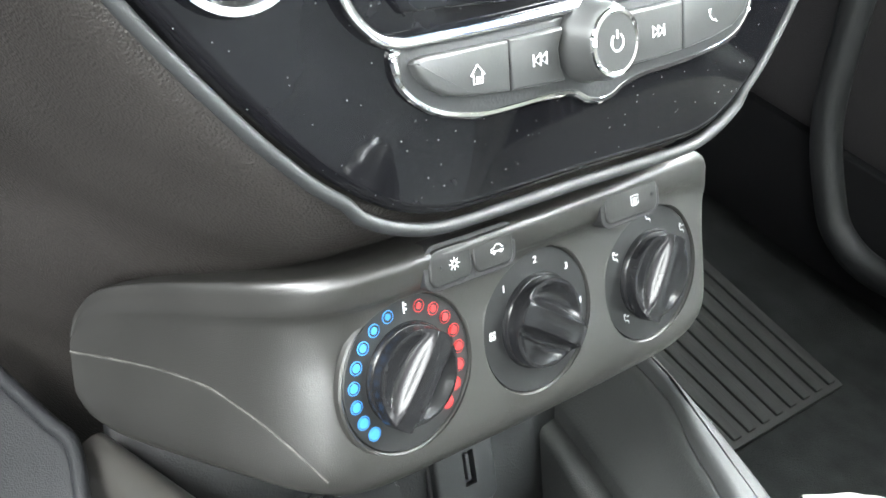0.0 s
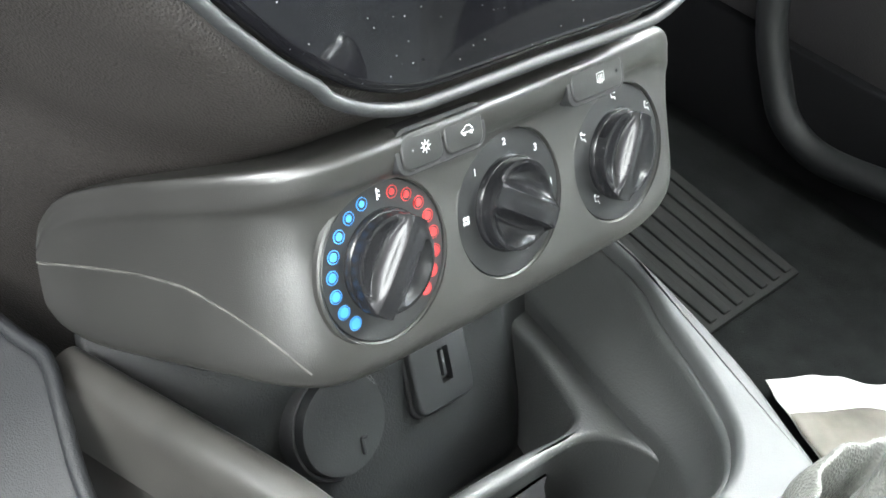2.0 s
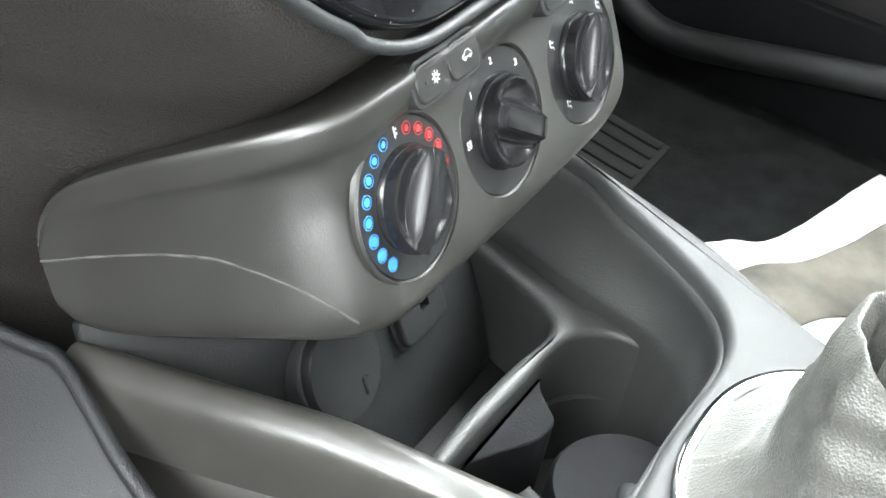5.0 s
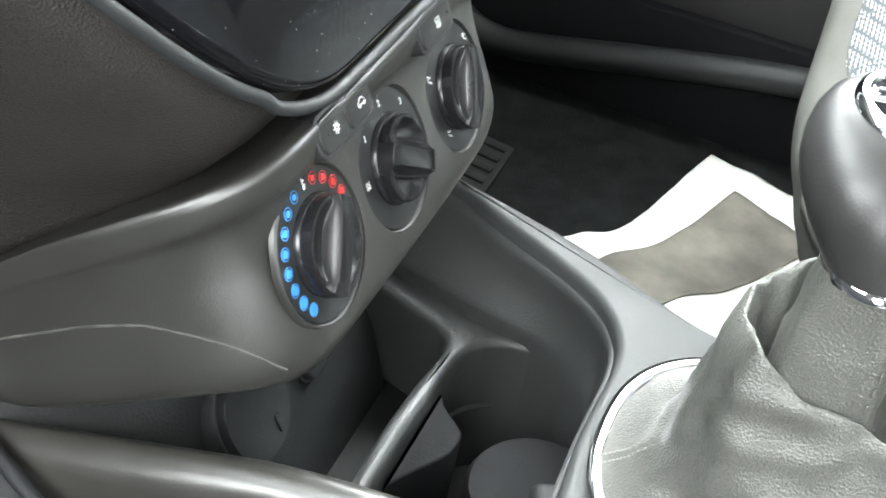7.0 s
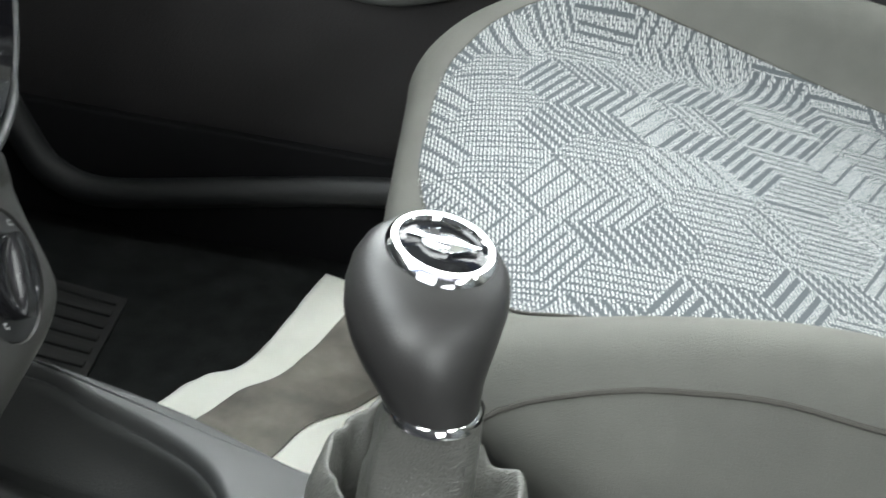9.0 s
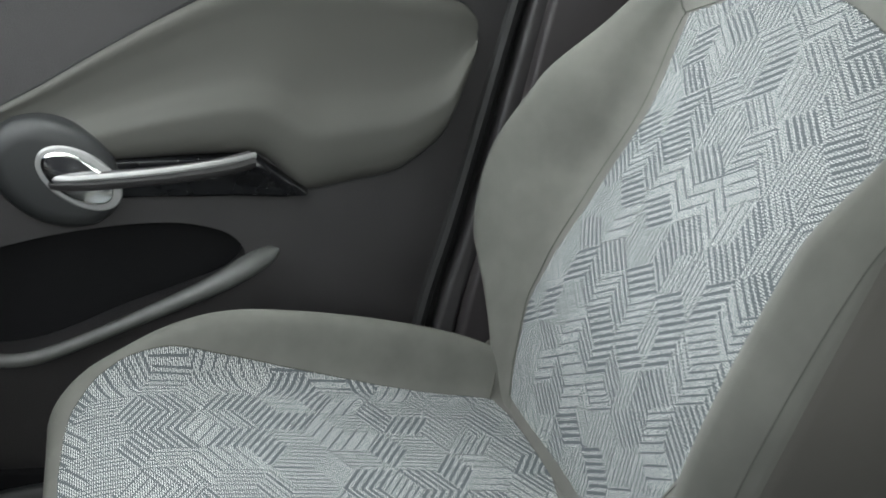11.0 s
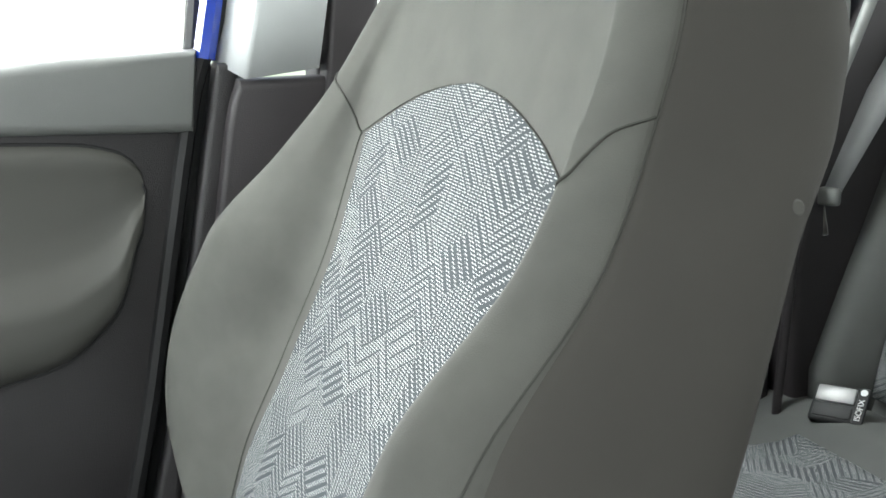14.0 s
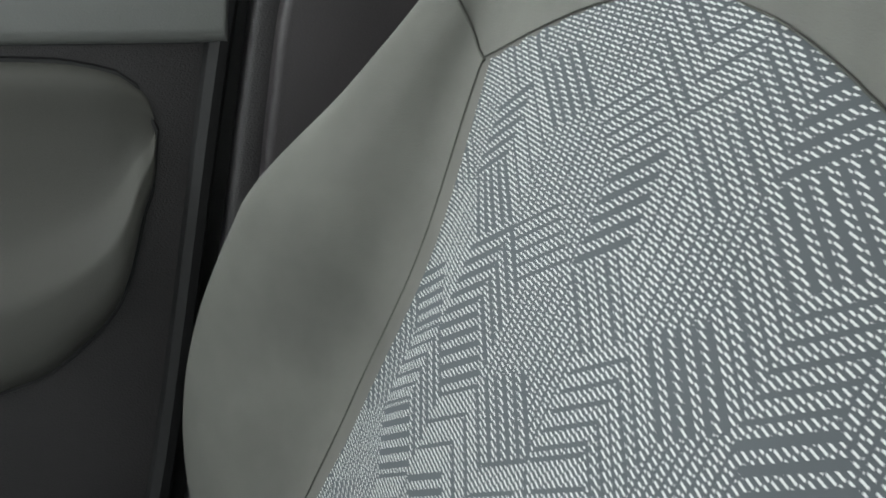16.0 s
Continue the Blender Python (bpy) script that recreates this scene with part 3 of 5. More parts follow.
for (x, d, a), (top, bot, brow) in zip(fine, tb):
    n = Vector((math.sin(radians(a)), 0, math.cos(radians(a))))
    sec = [(top - 0.002, -0.030), (top - 0.0005, -0.004), (top, 0.0055 * brow), (top - 0.002, 0.0092 * brow), (0.86 * top, 0.0090 * brow), (0.72 * top, 0.0058 * brow + 0.0008), (0.62 * top, 0.0022 * brow + 0.001),
           (0.30 * top, 0.0012), (0.0, 0.0015), (bot * 0.5, 0.0018), (bot * 0.78, 0.0012), (bot * 0.93, -0.001), (bot, -0.006), (bot * 1.01, -0.014), (bot * 0.97, -0.034)]
    if a < -60:
        sec = [(p, max(o, -0.022)) for p, o in sec]
    rows.append([Vector((x, 0, d)) + n * o + Vector((0, py, 0)) for py, o in [(p.x, p.y) for p in spline([(p, o, 0) for p, o in sec], 40)]])
crease = []
for row, t in zip(rows[75:43:-1], [k / 31 for k in range(32)]):
    want = lerp(((0.0, 0.0045), (0.3, 0.0043), (0.47, 0.0040), (0.60, 0.0015), (0.68, -0.0035), (0.75, -0.0090), (0.82, -0.0160), (0.92, -0.0280), (1.0, -0.0340)), t)
    q = min(row[:34], key=lambda p: abs(p.y - want))
    crease.append(MP @ Vector((q.x, want, q.z)))
bm = loft(rows, True, True)
bm.transform(MP)
panel = part("body", bm, M_PANEL, climate)
part("crease", tube(crease[:-3], 0.00048, 8), M_WORN, climate, "worn light crease across the wing")
cut(panel, [cutter(slab(circle(0.0245, 56, cx), -0.0005, 0.05, 0, MP)) for cx in DIALS])


def dial_face(cx):
    d = part("dial_plate", lathe([(0.0, -0.006), (0.0242, -0.006), (0.0242, 0.0), (0.0236, 0.0006), (0.0160, 0.0006), (0.0, 0.0006)], 56, MP @ pose(cx, 0, 0)), M_DIAL, climate)
    return d


def rotary(cx, turn):
    m = MP @ pose(cx, 0, 0, 0, 0, turn)
    part("dial_rim", lathe([(0.0240, -0.0004), (0.0243, 0.0008), (0.0250, 0.0013), (0.0258, 0.0008), (0.0262, -0.0006)], 64, MP @ pose(cx, 0, 0)), M_PANEL, climate)
    # a round cap with a flat ridge across it and a scooped half disc on either side; one end of the ridge points
    k = part("knob", lathe([(0.0158, 0.0), (0.0158, 0.0016), (0.0152, 0.0026), (0.0140, 0.0030), (0.0, 0.0030)], 56, m), M_KNOBSIDE, climate, "glossy black rotary knob")
    R = 0.0146
    xs = [0.0, 0.0012, 0.0024, 0.0032, 0.0037, 0.0042, 0.0050, 0.0062, 0.0078, 0.0094, 0.0110, 0.0124, 0.0134, 0.0141, 0.0145]
    ss = [q / 16 for q in range(-16, 17)]
    rows = []
    for x in [-q for q in reversed(xs[1:])] + xs:
        reach = (R * R - x * x) ** 0.5
        on = lerp(((0.0, 1.0), (0.0032, 1.0), (0.0037, 0.90), (0.0042, 0.62), (0.0050, 0.32), (0.0062, 0.10), (0.0078, 0.0), (0.02, 0.0)), abs(x))
        row = []
        for q in ss:
            y = q * (reach + (0.0013 * on if q < 0 else 0.0))
            f = min(1.0, (x * x + y * y) ** 0.5 / R)
            ridge = 0.0098 - 0.0012 * f ** 4 - 0.0004 * max(0.0, 1 - (x / 0.0030) ** 2) * (1 - f ** 4)
            scoop = 0.0042 + 0.0030 * f ** 4 - 0.0010 * max(0.0, f - 0.93) / 0.07
            row.append(Vector((x, y, ridge * on + scoop * (1 - on))))
        first, last = row[0], row[-1]
        rows.append([Vector((first.x * 1.03, first.y * 1.03, 0.0026)), Vector((first.x * 1.012, first.y * 1.012, first.z - 0.0006))] + row + [Vector((last.x * 1.012, last.y * 1.012, last.z - 0.0006)), Vector((last.x * 1.03, last.y * 1.03, 0.0026))])
    for end in (0, -1):
        x = rows[end][2].x * 1.03
        side = [Vector((x, p.y, 0.0026)) for p in rows[end]]
        rows = [side] + rows if end == 0 else rows + [side]
    g = loft(rows)
    g.transform(m)
    part("grip", g, M_KNOB, k, angle=32)
    return k


plates = [dial_face(cx) for cx in DIALS]
for cx, turn in zip(DIALS, (-38, 58, -30)):
    rotary(cx, turn)
STEP = 16.85
for k in range(1, 9):
    for sgn, mat, nm in ((-1, M_BLUE, "blue_dot"), (1, M_RED, "red_dot")):
        a = radians(STEP * k * sgn)
        x, y = DIALS[0] + 0.0201 * math.sin(a), 0.0201 * math.cos(a)
        r = 0.00085 + 0.00011 * k
        dot = slab(circle(r, 16, x, y), 0.0004, 0.0009, 0, MP)
        ring = lathe([(0.00172 + 0.00003 * k, 0.0004), (0.00195 + 0.00003 * k, 0.0004), (0.00195 + 0.00003 * k, 0.00085), (0.00172 + 0.00003 * k, 0.00085)], 20, MP @ pose(x, y, 0))
        part(nm, join(dot, ring), mat, plates[0])
part("mark", join(*[slab([(DIALS[0] + dx, 0.0185 + q), (DIALS[0] + dx + 0.0004, 0.0185 + q), (DIALS[0] + dx + 0.0004, 0.0185 + q + w), (DIALS[0] + dx, 0.0185 + q + w)], 0.0004, 0.0009, 0, MP) for dx, q, w in ((0, 0, 0.0035), (0.0008, 0.0022, 0.0006), (0.0008, 0.0008, 0.0006))]), M_WHITE, plates[0])
for text, a in (("1", -45), ("2", 0), ("3", 45), ("4", 88)):
    x, y = 0.0201 * math.sin(radians(a)), 0.0201 * math.cos(radians(a))
    part("numeral", glyph(text, 0.0033, MP @ pose(x, y, 0.0008)), M_WHITE, plates[1], keep=True)


def icon(strokes, cx, cy, cz, size, parent, name="icon", m=None, r=0.06):
    """Small printed sign of round strokes; strokes in units of its size."""
    out = []
    for s in strokes:
        pts = [Vector((cx + size * x, cy + size * y, cz)) for x, y in s]
        out.append(tube(pts, size * r, 6, flat=0.4))
    bm = join(*out)
    bm.transform(m or MP)
    return part(name, bm, M_WHITE, parent)


def ring_pts(cx, cy, r, n=10):
    return [(cx + r * math.cos(2 * math.pi * k / n), cy + r * math.sin(2 * math.pi * k / n)) for k in range(n + 1)]


FAN = [ring_pts(0.26, 0.26, 0.2, 8), ring_pts(-0.26, 0.26, 0.2, 8), ring_pts(0.26, -0.26, 0.2, 8), ring_pts(-0.26, -0.26, 0.2, 8)]
icon(FAN, -0.0201, 0.0005, 0.0008, 0.0027, plates[1], "fan_sign")
SEATED = [[(-0.5, 0.5), (-0.3, -0.1), (0.3, -0.15), (0.5, -0.6)], ring_pts(-0.35, 0.75, 0.16, 8), [(0.0, 0.45), (0.5, 0.5)]]
for x, y in ((0.0745, 0.0115), (0.0385, 0.0100), (0.0725, -0.0125), (0.0435, -0.0135), (0.0560, 0.0200)):
    icon(SEATED, x, y, 0.0008, 0.0025, plates[2], "air_sign", r=0.065)

# push buttons on the brow
M_BR = MP @ Matrix.Translation((0, 0.0318, 0.0080)) @ pose(0, 0, 0, -3)


def button(x0, x1, strokes, led, lab):
    w = x1 - x0
    b = part("button", slab(rrect(w, 0.0112, 0.003, 4, (x0 + x1) / 2, 0.0), -0.006, 0.0016, 0.0008, M_BR), M_BUTTONDK, climate, lab)
    icon(strokes, (x0 + x1) / 2 + 0.001, 0.0, 0.0018, 0.0022, b, "sign", M_BR, 0.075)
    part("lamp_dot", slab(circle(0.0006, 10, led, 0.0), 0.001, 0.0019, 0, M_BR), M_BLACK, b)
    return b


SNOW = [[(math.cos(a) * 0.25, math.sin(a) * 0.25), (math.cos(a) * 0.9, math.sin(a) * 0.9)] for a in [k * math.pi / 4 for k in range(8)]] + [ring_pts(0, 0, 0.45, 12)]
CAR = [[(-1.1, -0.3), (-1.1, 0.1), (-0.6, 0.2), (-0.2, 0.6), (0.5, 0.6), (0.9, 0.15), (1.2, 0.0), (1.2, -0.3), (-1.1, -0.3)], ring_pts(-0.6, -0.4, 0.22, 8), ring_pts(0.7, -0.4, 0.22, 8)]
DEFR = [[(-0.8, -0.6), (-0.8, 0.7), (0.8, 0.7), (0.8, -0.6), (-0.8, -0.6)], [(-0.35, -0.9), (-0.35, 0.4)], [(0, -0.9), (0, 0.4)], [(0.35, -0.9), (0.35, 0.4)]]
for x0, x1 in ((-0.0514, -0.0166), (0.0236, 0.0514)):
    part("button_recess", slab(rrect(x1 - x0 + 0.0016, 0.0140, 0.0045, 5, (x0 + x1) / 2, 0.0), -0.006, 0.0008, 0.0003, M_BR), M_SEAL, climate, "dark gap round the push buttons")
button(-0.0505, -0.0345, SNOW, -0.0462, "dark air conditioning push button")
button(-0.0335, -0.0175, CAR, -0.0215, "dark air recirculation push button")
button(0.0245, 0.0505, DEFR, 0.0475, "dark rear window heater push button")

# ---------- centre console ----------
console = thing("centre_console", "dark grey plastic centre console with tray and cup holders", "console")


def band(outer, inner, n=40, drop=0.012, crown=0.003):
    """A rail between an outer and an inner edge line, rounded over, turned down on both sides."""
    a, b = spline(outer, n), spline(inner, n)
    rows = []
    for p, q in zip(a, b):
        d = (q - p)
        side = d.normalized()
        row = [p - Vector((0, 0, drop)) - side * 0.001, p - Vector((0, 0, 0.003)), p + d * 0.12 + Vector((0, 0, crown * 0.42)), p + d * 0.35 + Vector((0, 0, crown * 0.84)), p + d * 0.62 + Vector((0, 0, crown)),
               p + d * 0.86 + Vector((0, 0, crown * 0.7)), q - Vector((0, 0, 0.003)), q - Vector((0, 0, drop)) + side * 0.001]
        rows.append(spline(row, 18))
    return loft(rows, True, True)


R_OUT = [(0.137, 0.070, 0.333), (0.126, 0.012, 0.335), (0.108, -0.053, 0.335), (0.092, -0.090, 0.335), (0.081, -0.118, 0.335), (0.077, -0.160, 0.336), (0.077, -0.260, 0.338)]
R_IN = [(0.130, 0.070, 0.331), (0.119, 0.005, 0.331), (0.1060, -0.020, 0.331), (0.0935, -0.047, 0.331), (0.0790, -0.0710, 0.331), (0.062, -0.0845, 0.331), (0.060, -0.130, 0.333), (0.060, -0.260, 0.335)]
L_OUT = [(-0.116, 0.082, 0.338), (-0.108, 0.030, 0.346), (-0.100, -0.010, 0.352), (-0.094, -0.050, 0.356), (-0.086, -0.100, 0.352), (-0.080, -0.160, 0.346), (-0.077, -0.260, 0.340)]
L_IN = [(-0.100, 0.082, 0.340), (-0.091, 0.030, 0.348), (-0.083, -0.010, 0.352), (-0.076, -0.050, 0.350), (-0.066, -0.088, 0.345), (-0.060, -0.130, 0.338), (-0.060, -0.260, 0.335)]
part("left_rail", band(L_OUT, L_IN, drop=0.02, crown=0.008), M_RAILDK, console, "dark satin console rail")
front_edge = [(0.118, 0.005, 0), (0.1050, -0.020, 0), (0.0925, -0.047, 0), (0.078, -0.0705, 0), (0.061, -0.0835, 0), (0.042, -0.0882, 0), (0.015, -0.0872, 0), (-0.010, -0.0868, 0), (-0.040, -0.0890, 0), (-0.066, -0.088, 0)]
inner_run = spline([(0.129, 0.070, 0), (0.1235, 0.036, 0)] + front_edge, 70)
outer_run = spline([(x, y, 0) for x, y, _ in R_OUT], 40)
plate_line = [(p.x, p.y) for p in inner_run] + [(-0.072, -0.262)] + [(p.x, p.y) for p in reversed(outer_run)]
part("gear_surround", slab(plate_line, 0.318, 0.3352, 0.0034, seg=4), M_RAIL, console, "satin grey rail and plate round the gear lever")
# outer flanks
for side, line in ((1, R_OUT), (-1, L_OUT)):
    inset = 0.006 if side > 0 else 0.0025
    rows = [[p - Vector((inset * side, 0, 0.012)), p + Vector((-inset * side, 0, -0.08)), Vector((p.x - inset * side, p.y, FLOOR))] for p in spline(line, 24)]
    part("flank", loft(rows), M_RAILDK if side < 0 else M_CONSOLE, console, solid=0.004)
# inner right and left walls, with the step that carries the ridge
for side, line in ((1, R_IN), (-1, L_IN)):
    rows = []
    for p in spline(line[:6] + [(0.042, -0.0892, 0.331), (0.0, -0.0882, 0.331), (-0.06, -0.0892, 0.331)] if side > 0 else line[:5], 48):
        s = -side
        w = lerp(((-0.085, 0.056), (-0.071, 0.076), (-0.066, 0.080), (-0.060, 0.084), (-0.05, 0.0875), (-0.03, 0.090), (-0.009, 0.094), (0.012, 0.0995), (0.035, 0.105), (0.07, 0.112)), p.y) * side if side > 0 else p.x + 0.012
        f = Vector((w, p.y, 0.2915)) if side < 0 or p.x > 0.063 else Vector((p.x - 0.003, p.y + 0.001, 0.2915))
        top_ = p + Vector((0, 0, -0.003))
        rows.append(spline([top_, top_.lerp(f, 0.45) + Vector((0.0030 * side, 0, 0)), f + Vector((0.0012 * side, 0, 0.006)), f, f + Vector((0, 0, -0.03)), f + Vector((0, 0, -0.09))], 16))
    part("inner_wall", loft(rows), M_CONSOLE, console, solid=0.003)
# back wall that carries lighter and USB socket
rows = [[Vector((p.x, p.y + dy, z)) for z, dy in ((0.232, -0.034), (0.243, -0.031), (0.262, -0.024), (0.290, -0.008), (0.31, 0.0), (0.345, 0.008))] for p in spline([(-0.099, 0.082, 0), (-0.088, 0.068, 0), (-0.070, 0.053, 0), (-0.05, 0.047, 0), (0.0, 0.046, 0), (0.06, 0.046, 0), (0.080, 0.047, 0), (0.093, 0.052, 0), (0.130, 0.056, 0)], 40)]
part("back_wall", loft(rows), M_TRAY, console, solid=0.004)
part("tray_floor", rbox(0.19, 0.040, 0.006, 0.002, m=pose(-0.006, 0.002, 0.2345)), M_TRAYFLOOR, console, "black scuffed tray floor")
# cup holder deck
deck = part("cup_deck", slab([(0.112, -0.022), (0.088, -0.017), (0.05, -0.015), (-0.02, -0.015), (-0.085, -0.016), (-0.085, -0.088), (0.085, -0.088), (0.104, -0.055)][::-1], 0.19, 0.250, 0.002), M_CONSOLE, console)
cut(deck, [cutter(slab(circle(0.0365, 48, 0.050, -0.058), 0.21, 0.30)), cutter(slab(circle(0.0300, 48, -0.022, -0.056), 0.205, 0.30))])
tray_line = spline([(-0.078, -0.010, 0.286), (-0.036, -0.011, 0.287), (0.005, -0.0105, 0.287), (0.040, -0.0125, 0.287), (0.060, -0.0150, 0.287), (0.0715, -0.0125, 0.288), (0.0775, -0.004, 0.288), (0.083, 0.012, 0.288), (0.089, 0.030, 0.288), (0.096, 0.062, 0.289)], 60)
cup_line = spline([(-0.078, -0.0185, 0.282), (-0.026, -0.0185, 0.283), (0.002, -0.0185, 0.284), (0.032, -0.0200, 0.284), (0.050, -0.0205, 0.284), (0.066, -0.0230, 0.2845), (0.076, -0.0290, 0.285), (0.082, -0.0380, 0.287), (0.0845, -0.050, 0.289)], 60)
wall_line = spline([(0.0960, -0.054, 0), (0.0970, -0.046, 0), (0.0990, -0.030, 0), (0.1030, -0.009, 0), (0.1080, 0.012, 0), (0.1130, 0.035, 0), (0.119, 0.062, 0)], 40)
web = [(p.x, p.y) for p in tray_line] + [(p.x, p.y) for p in reversed(wall_line)] + [(p.x, p.y) for p in reversed(cup_line)]
part("cup_rim", slab(web, 0.230, 0.2885, 0.0036, seg=4), M_CONSOLE, console, "rounded web between tray and cup holder")
part("ridge", tube([(p.x - 0.0085, p.y, 0.2890 + 0.0012 * math.sin(k / 6)) for k, p in enumerate(wall_line)], 0.0030, 8), M_CONSOLE, console, "soft ridge along the side wall")
# bracket beside the web, with a step on its free side, and the raised insert of the other cup
bpts = spline([(-0.018, -0.0215, 0), (0.010, -0.0220, 0), (0.030, -0.0222, 0), (0.0445, -0.0225, 0), (0.0390, -0.0265, 0), (0.0345, -0.0315, 0), (0.0280, -0.0385, 0), (0.0200, -0.0390, 0), (0.0120, -0.0370, 0), (-0.002, -0.0285, 0), (-0.013, -0.0225, 0)], 44)
part("bracket", slab([(p.x, p.y) for p in bpts][::-1], 0.240, 0.2815, 0.0012), M_GLOVE, console, "dark cup holder bracket")
part("cup_insert", lathe([(0.030, 0.0), (0.030, 0.026), (0.0285, 0.0285), (0.020, 0.029), (0.0, 0.029)], 48, pose(0.011, -0.078, 0.256)), M_GLOVE, console, "raised round insert in the cup holder")
part("cup_insert", rbox(0.026, 0.020, 0.012, 0.005, 3, pose(0.004, -0.0865, 0.283, 0, 0, 20)), M_BLACK, console, "dark hump on the insert")

# lighter socket cap and USB socket
ML = Matrix.Translation((-0.0200, 0.0382, 0.2978)) @ pose(0, 0, 0, 60) @ Matrix.Diagonal((0.78, 0.78, 1.1, 1))
lighter = thing("lighter_socket", "round dark grey socket cap in the console wall", "socket")
part("bezel", lathe([(0.0295, -0.006), (0.0295, 0.0030), (0.0285, 0.0042), (0.0272, 0.0042), (0.0266, 0.001)], 48, ML), M_SEAL, lighter, "black ring round the cap")
cap = part("cap", lathe([(0.0264, -0.002), (0.0264, 0.0062), (0.0256, 0.0074), (0.0, 0.0078)], 56, ML), M_CAP, lighter)
part("tab", join(slab(rrect(0.0022, 0.0090, 0.0010, 4, 0.0075, -0.0150), 0.006, 0.0084, 0.0004, ML), slab(rrect(0.0046, 0.0020, 0.0009, 4, 0.0090, -0.0108), 0.006, 0.0084, 0.0004, ML)), M_TRAY, cap, "raised hooked tab")
MU = Matrix.Translation((0.0383, 0.0395, 0.2934)) @ pose(0, 0, 0, 60) @ Matrix.Diagonal((0.84, 0.82, 0.9, 1))
usb = thing("usb_socket", "dark rectangular USB socket plate in the console wall", "socket")
part("gap", slab(rrect(0.0425, 0.0435, 0.007, 5), -0.006, 0.0018, 0.001, MU), M_SEAL, usb, "dark gap round the plate")
plate = part("plate", slab(rrect(0.0385, 0.0400, 0.006, 5), -0.004, 0.006, 0.002, MU), M_CAP, usb)
cut(plate, [cutter(slab(rrect(0.0075, 0.0185, 0.001, 3, 0.002, 0.002), 0.0015, 0.03, 0, MU))])
part("contact", rbox(0.0022, 0.0140, 0.007, 0.0004, m=MU @ pose(0.0028, 0.002, 0.0010)), M_BLACK, usb, "dark contact tongue")

# knee panel on the driver's side, grained, with its rolled edge
knee = thing("knee_panel", "blue-grey grained knee panel beside the console", "trim panel", kind="structure")
edge = [(-0.124, 0.125, 0.352), (-0.1185, 0.092, 0.351), (-0.1165, 0.078, 0.351), (-0.122, 0.060, 0.346), (-0.128, 0.040, 0.338), (-0.133, 0.012, 0.326), (-0.137, -0.02, 0.305), (-0.14, -0.06, 0.27)]
ep = spline(edge, 36)
rows = [[p, p + Vector((-0.004, 0.0, -0.002)), p + Vector((-0.03, 0.006, -0.02)), p + Vector((-0.10, 0.03, -0.05)), p + Vector((-0.22, 0.06, -0.08))] for p in ep]
part("panel", loft(rows), M_KNEE, knee, solid=0.004)
part("edge_roll", tube(ep, 0.0028, 10), M_KNEE, knee)

# ---------- gear lever ----------
boot = thing("gear_boot", "creased grey leather gear lever boot with white stitching", "gear boot")
BC = Vector((0.003, -0.166, 0.338))


def boot_ring(a, b, n=72):
    return [(math.copysign(abs(math.cos(2 * math.pi * k / n)) ** 0.8, math.cos(2 * math.pi * k / n)) * a, math.copysign(abs(math.sin(2 * math.pi * k / n)) ** 0.8, math.sin(2 * math.pi * k / n)) * b) for k in range(n)]


ringpts = [BC + Vector((x, y, 0.0)) for x, y in boot_ring(0.063, 0.0715)]
part("chrome_ring", tube(ringpts, 0.0026, 10, closed=True, flat=0.7), M_CHROME, boot, "bright chrome ring round the boot")
rows = []
# outer pouch up to its lip, over the lip into a valley, then up the neck
prof = [(1.0, 0.000), (0.90, 0.004), (0.79, 0.008), (0.69, 0.016), (0.63, 0.029), (0.59, 0.043), (0.55, 0.056), (0.515, 0.068), (0.475, 0.0735), (0.435, 0.069), (0.39, 0.056), (0.345, 0.043), (0.295, 0.046), (0.265, 0.064), (0.25, 0.088), (0.22, 0.110)]
TOP = Vector((-0.011, -0.153, 0.446))
for i, (s, h) in enumerate(prof):
    f = h / 0.102
    k1 = min(max((1 - s) / 0.42, 0), 1)
    k2 = min(max((0.46 - s) / 0.18, 0), 1)
    low = BC + Vector((-0.004, 0.009, 0)) * k1
    c = low.lerp(Vector((TOP.x, TOP.y, 0.338)), k2)
    lip = math.exp(-((i - 8) / 2.6) ** 2)
    row = []
    for k, (x, y) in enumerate(boot_ring(0.0615, 0.070, 96)):
        a = 2 * math.pi * k / 96
        fold = (math.sin(3 * a + 0.9) * 0.07 + math.sin(5 * a - 1.1 + 2.5 * f) * 0.05 + math.sin(9 * a + 7 * f) * 0.025 + math.sin(16 * a - 11 * f) * 0.012) * (0.15 if i < 2 else (0.5 if i < 5 else 1.0)) * (0.35 if i > 13 else (0.6 if i > 10 else 1.0))
        sag = lip * (0.007 * math.sin(a) + 0.004 * math.cos(a) + 0.0035 * math.sin(3 * a + 0.6)) + 0.002 * math.sin(7 * a + 5 * f) * math.sin(math.pi * min(f, 1))
        row.append(Vector((c.x + x * s * (1 + fold), c.y + y * s * (1 + fold), 0.338 + h + sag)))
    rows.append(row)
skin_rows = rows


def crumple(p, k):
    """Small leather creases, fading at the ring."""
    q = p * 27
    w = (abs(noise.noise(Vector((q.x, q.y, q.z * 2.2)))) * 0.0052 + noise.noise(p * 95) * 0.0007) * min(k / 8, 1)
    d = Vector((p.x - BC.x, p.y - BC.y, 0.02))
    return p - d.normalized() * w


cols_ = [[crumple(p, k) for k, p in enumerate(spline(col, 56))] for col in zip(*rows)]
part("skin", loft(cols_ + [cols_[0]]), M_LEATHER, boot, angle=75)


